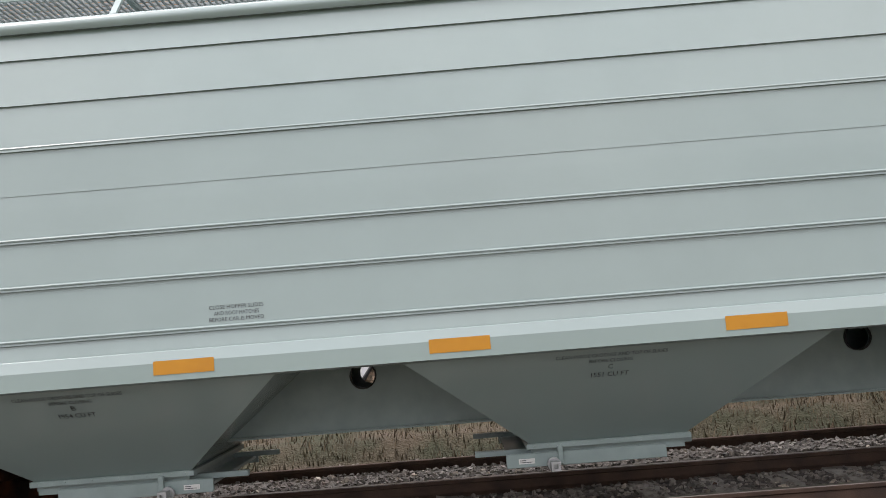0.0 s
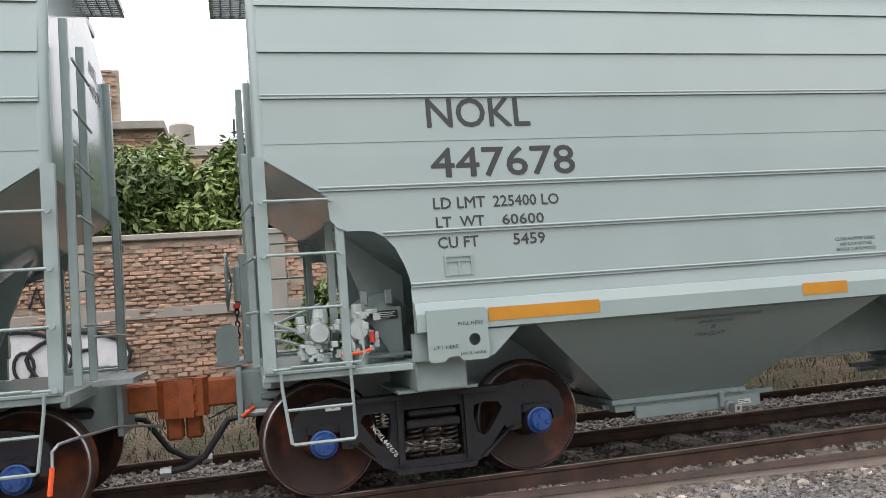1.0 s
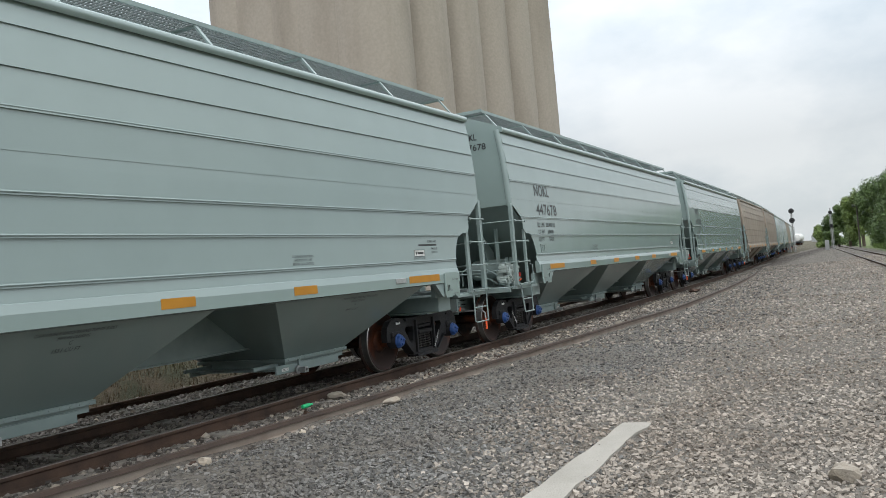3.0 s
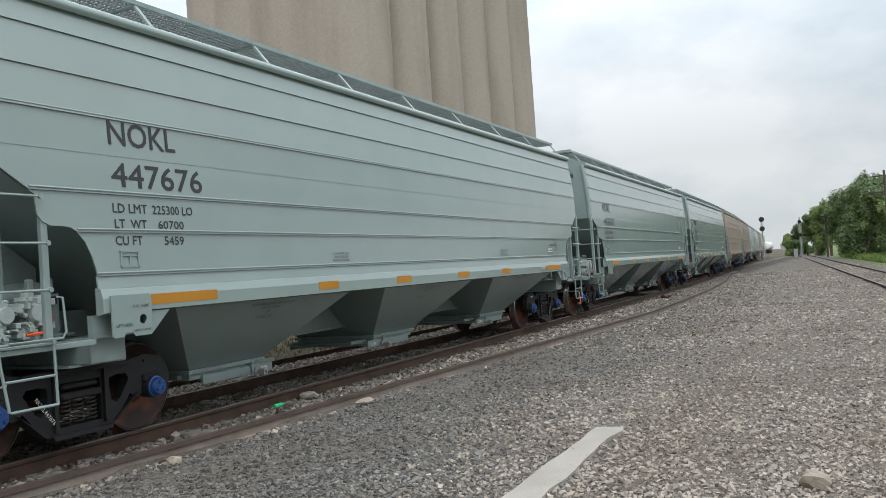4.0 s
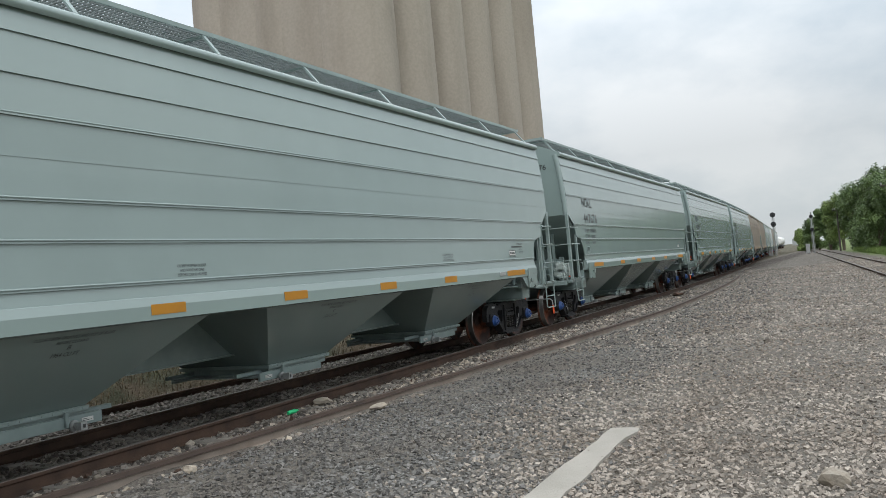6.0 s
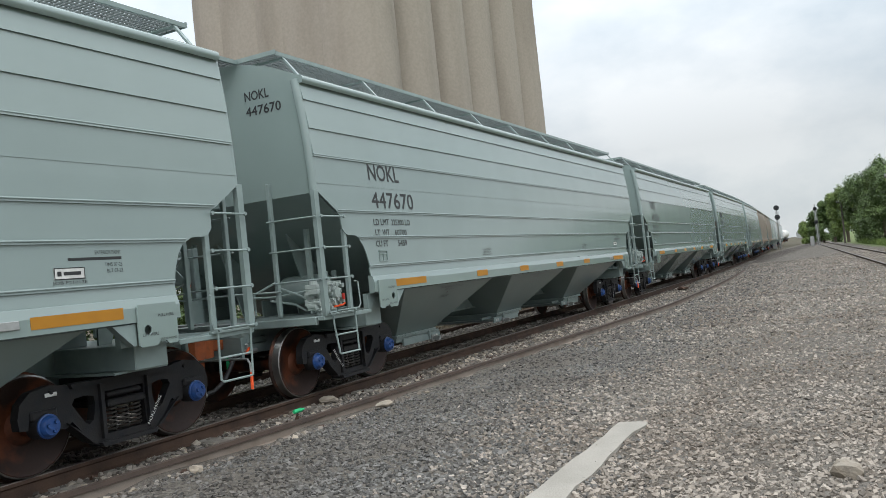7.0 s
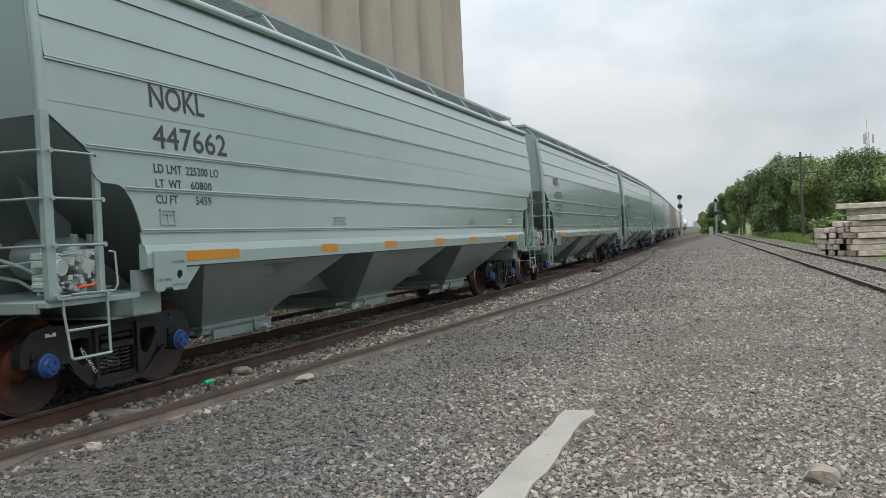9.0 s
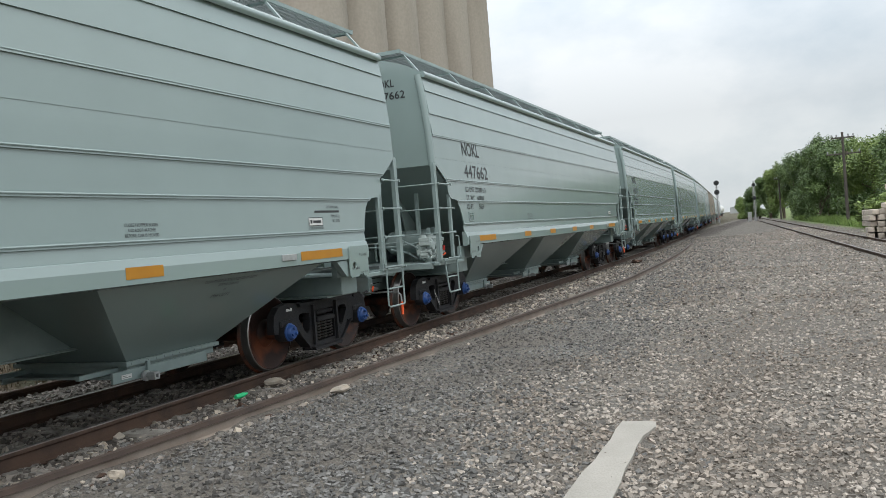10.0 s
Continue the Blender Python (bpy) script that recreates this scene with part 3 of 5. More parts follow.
def end_things(car, turn):
    """Ladders, posts, platform and draft gear of one end, built for the rear end."""
    def sh():
        return Shape(turn)

    def gear():
        return Shape((turn or Matrix.Identity(4)) @ Matrix.Translation((0.36, 0, 0)))

    for side in (-1, 1):
        # corner post and the ladder on the side of the car
        yo = side * 1.60
        levels = (1.07, 2.0, 2.62)
        corner = sh().tube([(1.945, side * (1.548 - inset(z)), z) for z in (2.58, 2.9, 3.2, 3.5, 3.8, 4.04)], 0.058, 12)
        part("rounded_corner", corner, PAINT, car, smooth=60)
        post = sh().prism([(1.608 - inset(z), z) for z in levels] + [(1.55 - inset(z), z) for z in reversed(levels)], 1.865, 1.955, lambda u, w, d: (d, side * u, w))
        part("corner_post", post, PAINT_PART, car, smooth=0)
        part("ladder_stile", sh().box(2.435, 2.50, min(yo, yo - side * 0.05), max(yo, yo - side * 0.05), 1.07, 2.13, 0.006), PAINT_PART, car, smooth=0)
        for z in (1.09, 1.51, 1.90, 2.29):
            x1 = 2.47 if z < 2 else 2.42
            r = sh().tube([(1.90, yo + side * 0.045, z), (x1, yo + side * 0.045, z)], 0.011, 8)
            for x in (1.91, x1 - 0.01):
                r.lathe([(0.0, -0.012), (0.022, -0.012), (0.022, 0.012), (0.0, 0.012)], (x, yo + side * 0.048, z), "y", 8)
            part("ladder_rung", r, PAINT_PART, car)
        part("ladder_foot_rail", sh().box(1.87, 2.52, min(yo, yo - side * 0.05), max(yo, yo - side * 0.05), 1.05, 1.075, 0.004), PAINT_PART, car, smooth=0)
        ys = yo + side * 0.03
        st = sh().tube([(1.98, ys, 1.06), (1.985, ys, 0.95), (2.03, ys + side * .02, 0.57), (2.05, ys + side * .02, 0.56), (2.47, ys + side * .02, 0.56), (2.485, ys, 0.58), (2.475, ys, 1.06)], 0.013, 6)
        st.tube([(2.0, ys, 0.80), (2.48, ys, 0.80)], 0.012, 6)
        part("stirrup_step", st, PAINT_PART, car)
        grab = sh().tube([(2.53, yo + side * .02, 1.45), (2.56, yo + side * .06, 1.44), (2.58, yo + side * .06, 1.15), (2.55, yo + side * .05, 1.10), (2.05, yo + side * .06, 1.10)], 0.010, 6)
        part("grab_iron", grab, PAINT_PART, car)
        # end ladder: tall on the far side of the rear, short on the near side
        tall = side > 0
        top = 3.75 if tall else 2.78
        for y in (1.30, 0.66) if tall else (0.96,):
            part("end_ladder_stile", sh().box(1.80, 1.86, min(side * y, side * (y - .05)), max(side * y, side * (y - .05)), 1.08, top, 0.006), PAINT_PART, car, smooth=0)
        for z in (1.51, 1.90, 2.29, 2.68, 3.06, 3.44) if tall else (1.51, 1.90, 2.29):
            part("end_ladder_rung", sh().tube([(1.775, side * (0.60 if tall else 0.90), z), (1.775 if tall else 1.85, side * (1.31 if tall else 1.60), z)], 0.011, 8), PAINT_PART, car)
        part("side_bracket", sh().box(1.86, 2.95, min(yo - side * .02, yo - side * .12), max(yo - side * .02, yo - side * .12), 1.0, 1.05, 0.006), PAINT_PART, car, smooth=0)
        # diagonal braces up to the slope sheet
        br = sh()
        br.tube([(2.45, side * 1.0, 1.08), (2.45, side * 1.0, 2.2)], 0.04, 4)
        part("slope_post", br, PAINT_PART, car, smooth=0)
    # end handrails across the short ladder to the middle
    rl = sh().tube([(1.78, -1.02, 1.40), (1.78, -0.3, 1.42), (1.78, 0.9, 1.42)], 0.012, 6)
    part("end_handrail", rl, PAINT_PART, car)
    # deck, end sill, draft sill
    deck = sh().box(1.92, 3.1, -1.30, 1.30, 1.02, 1.05, 0.006)
    part("end_deck", deck, PAINT_PART, car, smooth=0)
    part("end_sill", sh().box(1.86, 1.92, -1.45, 1.45, 0.95, 1.05, 0.008), PAINT_PART, car, smooth=0)
    step = gear().prism([(1.12, 1.06), (1.40, 1.06), (1.40, 1.10), (1.12, 1.10)], 0.15, 1.15, lambda u, w, d: (u, d, w))
    part("crossover_step", step, GRATING, car, smooth=0)
    draft = gear()
    draft.prism([(1.32, .66), (3.1, .60), (3.1, 1.02), (1.32, 1.02)], -0.33, -0.29, lambda u, w, d: (u, d, w), [[(1.52, .80), (1.56, .76), (1.86, .76), (1.90, .80), (1.86, .86), (1.56, .86)]])
    draft.prism([(1.32, .66), (3.1, .60), (3.1, 1.02), (1.32, 1.02)], 0.29, 0.33, lambda u, w, d: (u, d, w), [[(1.52, .80), (1.56, .76), (1.86, .76), (1.90, .80), (1.86, .86), (1.56, .86)]])
    draft.box(1.30, 1.35, -0.40, 0.40, 0.60, 1.05, 0.006)
    draft.box(1.35, 3.1, -0.30, 0.30, 0.98, 1.02)
    draft.box(1.5, 1.9, -0.345, -0.31, 0.775, 0.845, 0.012)
    part("draft_sill", draft, PAINT_PART, car, smooth=0)
    # coupler
    cp = gear()
    cp.box(1.02, 1.40, -0.10, 0.10, 0.74, 0.98, 0.02)
    cp.prism([(0.70, -0.16), (0.80, -0.20), (1.02, -0.19), (1.06, -0.12), (1.06, 0.12), (1.0, 0.20), (0.88, 0.25), (0.76, 0.24), (0.74, 0.12), (0.86, 0.06), (0.84, -0.05), (0.72, -0.06)],
             0.68, 1.0, lambda u, w, d: (u, w, d))
    cp.box(0.80, 0.97, -0.225, -0.18, 0.72, 0.80, 0.01)
    cp.box(0.80, 0.97, -0.225, -0.18, 0.86, 0.95, 0.01)
    cp.box(0.86, 1.0, -0.06, 0.10, 0.48, 0.70, 0.02)
    part("coupler", cp, COUPLER, car, "rust-orange cast coupler", smooth=0)
    hose = gear().tube([(1.42, -0.36, 0.68), (1.22, -0.34, 0.64), (1.12, -0.33, 0.50), (1.02, -0.31, 0.36), (0.86, -0.28, 0.27), (0.70, -0.25, 0.25)], 0.028, 8)
    part("brake_hose", hose, RUBBER, car, "black rubber brake hose")
    fit_ = gear().tube([(1.60, -0.38, 0.68), (1.36, -0.37, 0.68)], 0.035, 8)
    fit_.tube([(1.44, -0.37, 0.70), (1.40, -0.40, 0.78)], 0.018, 6)
    part("hose_coupling", gear().lathe([(0, -.05), (.04, -.05), (.045, .04), (0, .04)], (0.70, -0.25, 0.25), "x", 8), ZINC, car, "galvanised hose coupling")
    part("angle_cock", fit_, ZINC, car, "galvanised air fitting")
    part("angle_cock_handle", gear().tube([(1.44, -0.40, 0.73), (1.33, -0.44, 0.66)], 0.016, 6), HIVIS, car, "fluorescent orange handle")
    lever = gear().tube([(1.05, 0.12, 0.62), (1.18, 0.30, 0.66), (1.34, 0.60, 0.70), (1.52, 1.30, 0.72), (1.57, 1.50, 0.72), (1.60, 1.56, 0.68), (1.60, 1.57, 0.52)], 0.012, 6)
    part("uncoupling_lever", lever, ZINC, car)
    part("lever_grip", gear().tube([(1.60, 1.57, 0.58), (1.62, 1.58, 0.40)], 0.018, 6), HIVIS, car, "fluorescent orange lever grip")
    part("tag", gear().box(1.16, 1.165, -0.30, -0.25, 0.50, 0.64), TAG, car, "small green plastic tag", smooth=0)


def slope_and_end(car, turn):
    """Upright end sheet and the slope sheet under it."""
    ys = np.linspace(-1, 1, 17)
    s = Shape(turn)

    def roof_z(y):
        return 4.09 + 0.36 * (1 - abs(y / 1.48) ** 2.3)

    outline = [(-1.585, 2.60), (1.585, 2.60)] + [(1.585 - inset(z), z) for z in (3.0, 3.4, 3.8, 4.02)] + [(float(y) * 1.46, roof_z(float(y) * 1.46)) for y in ys[::-1]] + [(-1.585 + inset(z), z) for z in (4.02, 3.8, 3.4, 3.0)]
    s.prism(outline, 1.955, 1.975, lambda u, w, d: (d, u, w))
    part("end_sheet", s, PAINT, car, smooth=0)
    sl = Shape(turn)
    sl.prism([(1.955, 2.60), (3.90, 1.275), (3.95, 1.32), (1.99, 2.66)], -1.57, 1.57, lambda u, w, d: (u, d, w))
    part("slope_sheet", sl, PAINT, car, smooth=0)
    for y in (-0.62, 0.62):
        rib = Shape(turn).prism([(2.5, 2.18), (3.1, 1.74), (3.1, 1.05), (2.95, 1.05)], y - 0.012, y + 0.012, lambda u, w, d: (u, d, w))
        part("slope_gusset", rib, PAINT_PART, car, smooth=0)


def hopper(car, x0, x1, b0, b1, way):
    """One discharge hopper with its outlet gate, top x0..x1 on the sill, bottom b0..b1."""
    s = Shape()
    top, bot, zt, zb = 1.57, 0.74, 1.27, 0.50
    a = [(x0, -top, zt), (x1, -top, zt), (x1, top, zt), (x0, top, zt), (b0, -bot, zb), (b1, -bot, zb), (b1, bot, zb), (b0, bot, zb)]
    s.add(a, [(0, 1, 5, 4), (1, 2, 6, 5), (2, 3, 7, 6), (3, 0, 4, 7), (4, 5, 6, 7), (3, 2, 1, 0)])
    h = part("hopper", s, PAINT, car, smooth=0)
    fl = Shape().box(b0 - 0.03, b1 + 0.03, -bot - 0.03, bot + 0.03, zb - 0.045, zb, 0.004)
    fl.box(b0 - 0.02, b1 + 0.02, -bot - 0.022, bot + 0.022, zb + 0.022, zb + 0.034)
    n = 12
    for i in range(n):
        x = b0 + 0.04 + (b1 - b0 - 0.08) * i / (n - 1)
        fl.lathe([(0, -0.006), (0.012, -0.006), (0.012, 0.0), (0, 0.0)], (x, -bot - 0.03, zb - 0.022), "y", 6)
    part("outlet_flange", fl, PAINT_PART, h, smooth=0)
    # the sliding gate in its frame, set off to one side, with its crank and rails
    g0, g1 = b0 + way * 0.20, b1 + way * 0.18
    gate = Shape().box(g0, g1, -bot - 0.02, -bot + 0.015, 0.315, zb - 0.075, 0.005)
    gate.box(g0, g1, bot - 0.015, bot + 0.02, 0.315, zb - 0.075, 0.005)
    gate.box(g0 + 0.02, g1 - 0.02, -bot, bot, 0.36, 0.385)
    part("outlet_gate", gate, PAINT_PART, h, smooth=0)
    slide = Shape()
    for y in (-bot + 0.16, bot - 0.16):
        slide.box(g0 - 0.25, g1 + 0.25, y - 0.025, y + 0.025, 0.40, 0.445)
    slide.box(b0 + 0.02, b1 - 0.02, -bot + 0.02, bot - 0.02, 0.385, zb - 0.046)
    part("gate_slide", slide, PAINT_PART, h, smooth=0)
    cx = b0 + 0.18 if way < 0 else b1 - 0.18
    shaft = Shape().tube([(cx, -bot - 0.16, 0.335), (cx, bot + 0.16, 0.335)], 0.024, 8)
    shaft.lathe([(0.0, -0.012), (0.055, -0.012), (0.055, 0.012), (0.0, 0.012)], (cx, -bot - 0.06, 0.335), "y", 12)
    part("gate_shaft", shaft, ZINC, h, smooth=0)
    part("crank_socket", Shape().prism([(cx - .036, .299), (cx + .036, .299), (cx + .036, .371), (cx - .036, .371)], -bot - 0.20, -bot - 0.11, lambda u, w, d: (u, d, w), [[(cx - .018, .317), (cx + .018, .317), (cx + .018, .353), (cx - .018, .353)]]), ZINC, h, "pale square crank socket", smooth=0)
    lug = Shape().box(cx - way * 0.06 - 0.022, cx - way * 0.06 + 0.022, -bot - 0.055, -bot - 0.02, 0.33, 0.475, 0.005)
    part("gate_lug", lug, PAINT_PART, h, smooth=0)
    px = g1 - 0.24 if way > 0 else g0 + 0.10
    plate = Shape().box(px, px + 0.13, -bot - 0.026, -bot - 0.02, 0.345, 0.385)
    plate_ob = part("gate_plate", plate, WHITE, h, "small white plate", smooth=0)
    bars([(px + .01, .37, .05, .006), (px + .01, .355, .10, .005)], -bot - 0.0275, plate_ob)
    return h


def truck(car, xc):
    """Side frames, bolster and springs; the wheelsets are made apart since they turn."""
    half = [(0.0, 0.29), (0.40, 0.28), (0.58, 0.31), (0.80, 0.345), (1.00, 0.31), (1.10, 0.22), (1.13, 0.10), (1.12, 0.0), (1.04, -0.01), (1.02, 0.09),
            (0.76, 0.09), (0.745, -0.06), (0.66, -0.07), (0.60, -0.02), (0.40, -0.26), (0.32, -0.295), (0.0, -0.30)]
    outline = half + [(-u, w) for u, w in reversed(half[1:-1])]
    win = [(0.35, 0.17), (0.44, 0.19), (0.56, 0.18), (0.59, 0.13), (0.47, -0.05), (0.42, -0.08), (0.37, -0.05), (0.34, 0.08)]
    holes = [win, [(-u, w) for u, w in win], [(-0.235, 0.19), (0.235, 0.19), (0.245, -0.21), (-0.245, -0.21)]]
    for side in (-1, 1):
        s = Shape().prism(outline, side * 0.93, side * 1.03, lambda u, w, d: (xc + u, d, 0.457 + w), holes)
        for u, w, r in ((0.80, 0.28, 0.012), (-0.80, 0.28, 0.012)):
            s.lathe([(0, -0.012), (r * 1.6, -0.012), (r * 1.6, 0.012), (0, 0.012)], (xc + u, side * 1.035, 0.457 + w), "y", 8)
        # ribs round the openings
        s.prism([(-0.62, 0.315), (0.62, 0.315), (0.60, 0.275), (-0.60, 0.275)], side * 0.90, side * 1.075, lambda u, w, d: (xc + u, d, 0.457 + w))
        s.prism([(-0.34, -0.27), (0.34, -0.27), (0.32, -0.31), (-0.32, -0.31)], side * 0.88, side * 1.085, lambda u, w, d: (xc + u, d, 0.457 + w))
        for k in (-1, 1):
            s.prism([(k * 0.26, -0.24), (k * 0.30, -0.24), (k * 0.30, 0.27), (k * 0.26, 0.27)], side * 0.90, side * 1.07, lambda u, w, d: (xc + u, d, 0.457 + w))
            s.prism([(k * 0.63, -0.05), (k * 0.67, -0.02), (k * 0.42, -0.25), (k * 0.37, -0.25)], side * 0.91, side * 1.06, lambda u, w, d: (xc + u, d, 0.457 + w))
        fr = part("side_frame", s, BOGIE, car, "black cast-steel truck side frame", smooth=0)
        for k in (-1, 1):
            part("bearing_adapter", Shape().box(xc + k * 0.889 - 0.13, xc + k * 0.889 + 0.13, min(side * 0.90, side * 1.06), max(side * 0.90, side * 1.06), 0.52, 0.60, 0.015), BOGIE, fr, smooth=0)
        for i in (-1, 0, 1):
            helix = [(xc + i * 0.145 + 0.056 * math.cos(a), side * 0.985 + 0.056 * math.sin(a), 0.255 + 0.225 * a / (2 * math.pi * 6)) for a in np.linspace(0, 2 * math.pi * 6, 55)]
            part("coil_spring", Shape().tube(helix, 0.0105, 5), SPRING, fr, "greasy coil spring")
        if side < 0:
            part("lubrication_tag", Shape().box(xc - 0.86, xc - 0.74, -1.045, -1.035, 0.70, 0.735, 0.003), WHITE, fr, "small white mark", smooth=0)
    b = Shape().box(xc - 0.22, xc + 0.22, -1.07, 1.07, 0.49, 0.56, 0.015)
    b.box(xc - 0.20, xc + 0.20, -1.05, 1.05, 0.585, 0.635, 0.015)
    b.box(xc - 0.17, xc + 0.17, -0.95, 0.95, 0.56, 0.80, 0.02)
    part("truck_bolster", b, BOGIE, car, smooth=0)
    part("body_bolster", Shape().box(xc - 0.20, xc + 0.20, -1.45, 1.45, 0.82, 1.06, 0.01).box(xc - 0.32, xc + 0.32, -1.30, 1.30, 0.80, 0.822), PAINT_PART, car, smooth=0)


def wheelset(car, x):
    s = Shape()
    for side in (-1, 1):
        # flange inside, tread outside, dished plate, hub
        prof = [(0.10, 0.60), (0.13, 0.62), (0.15, 0.66), (0.30, 0.695), (0.385, 0.675), (0.405, 0.665), (0.482, 0.668), (0.487, 0.685), (0.475, 0.70), (0.462, 0.712)]
        s.lathe([(r, side * h) for r, h in prof], (0, 0, 0), "y", 40)
        prof = [(0.452, 0.804), (0.430, 0.810), (0.405, 0.800), (0.385, 0.785), (0.30, 0.745), (0.17, 0.735), (0.14, 0.775), (0.10, 0.79), (0.085, 0.79)]
        s.lathe([(r, side * h) for r, h in prof], (0, 0, 0), "y", 40)
    s.lathe([(0.085, -0.95), (0.085, 0.95)], (0, 0, 0), "y", 16)
    ob = part("wheelset", s, WHEEL, car, "rusty brown wheel pair")
    ob.location = (x, 0, 0.457)
    for side in (-1, 1):
        t = Shape().lathe([(0.462, side * 0.712), (0.457, side * 0.74), (0.453, side * 0.8045), (0.440, side * 0.811)], (0, 0, 0), "y", 40)
        part("tread", t, TREAD, ob, "polished wheel tread")
        c = Shape().lathe([(0.0, side * 1.150), (0.075, side * 1.150), (0.088, side * 1.135), (0.097, side * 1.105), (0.108, side * 1.10), (0.110, side * 1.085)], (0, 0, 0), "y", 24)
        part("bearing_cap", c, BLUE, ob, "blue painted bearing end cap")
        sl = Shape().lathe([(0.110, side * 1.086), (0.114, side * 1.08), (0.114, side * 0.94), (0.09, side * 0.93)], (0, 0, 0), "y", 24)
        part("bearing", sl, BOGIE, ob, "black roller bearing")
        for i in range(3):
            a = 2 * math.pi * i / 3 + 0.4
            bolt = Shape().lathe([(0.0, side * 1.172), (0.016, side * 1.172), (0.019, side * 1.168), (0.019, side * 1.148)], (0.045 * math.cos(a), 0, 0.045 * math.sin(a)), "y", 6)
            part("cap_bolt", bolt, BLUE, ob, smooth=0)
    return ob


def running_boards(car):
    for side in (-1, 1):
        g = Shape()
        y0, y1 = side * 0.62, side * 1.12
        lo, hi = min(y0, y1), max(y0, y1)
        n = 290
        for i in range(n):
            x = 2.0 + 15.57 * i / (n - 1)
            g.box(x - 0.008, x + 0.008, lo, hi, 4.445, 4.46)
        for k in range(7):
            y = lo + (hi - lo) * k / 6
            g.box(1.98, 17.59, y - 0.006, y + 0.006, 4.45, 4.475)
        part("running_board", g, GRATING, car, "steel grating roof walkway", smooth=0)
        edge = Shape().box(1.98, 17.59, min(y1, y1 + side * .02), max(y1, y1 + side * .02), 4.435, 4.485)
        part("board_edge", edge, PAINT_PART, car, smooth=0)
        for i in range(9):
            x = 2.15 + 15.27 * i / 8
            b = Shape()
            b.add([(x - .025, side * 1.13, 4.435), (x + .025, side * 1.13, 4.435), (x + .025, side * 1.40, 4.10), (x - .025, side * 1.40, 4.10),
                   (x - .025, side * 1.10, 4.435), (x + .025, side * 1.10, 4.435), (x + .025, side * 1.37, 4.10), (x - .025, side * 1.37, 4.10)],
                  [(0, 1, 2, 3), (7, 6, 5, 4), (0, 4, 5, 1), (2, 6, 7, 3), (1, 5, 6, 2), (0, 3, 7, 4)])
            b.box(x - .02, x + .02, lo, hi, 4.41, 4.435)
            part("board_bracket", b, PAINT_PART, car, smooth=0)
    for x0, x1 in ((1.62, 1.98), (17.59, 17.95)):
        g = Shape()
        n = 22
        for i in range(n):
            y = -0.50 + 1.0 * i / (n - 1)
            g.box(x0, x1, y - 0.009, y + 0.009, 4.445, 4.46)
        for k in range(5):
            x = x0 + (x1 - x0) * k / 4
            g.box(x - 0.006, x + 0.006, -0.50, 0.50, 4.44, 4.475)
        part("end_running_board", g, GRATING, car, "steel grating over the car end", smooth=0)
        e = Shape()
        xo = x0 if x0 < 5 else x1
        e.box(xo - .015, xo + .015, -0.53, 0.53, 4.43, 4.485)
        for y in (-0.51, 0.51):
            e.box(x0, x1, y - .015, y + .015, 4.43, 4.485)
        part("end_board_frame", e, PAINT_PART, car, smooth=0)
    for x0, x1 in ((1.98, 2.42), (17.15, 17.59)):
        g = Shape()
        for i in range(28):
            y = -0.61 + 1.22 * i / 27
            g.box(x0, x1, y - 0.008, y + 0.008, 4.475, 4.49)
        for k in range(5):
            x = x0 + (x1 - x0) * k / 4
            g.box(x - 0.006, x + 0.006, -0.61, 0.61, 4.47, 4.495)
        part("cross_running_board", g, GRATING, car, "steel grating across the roof", smooth=0)
        xo = x0 if x0 < 5 else x1
        part("cross_board_edge", Shape().box(xo - .012, xo + .012, -1.14, 1.14, 4.44, 4.50), PAINT_PART, car, smooth=0)


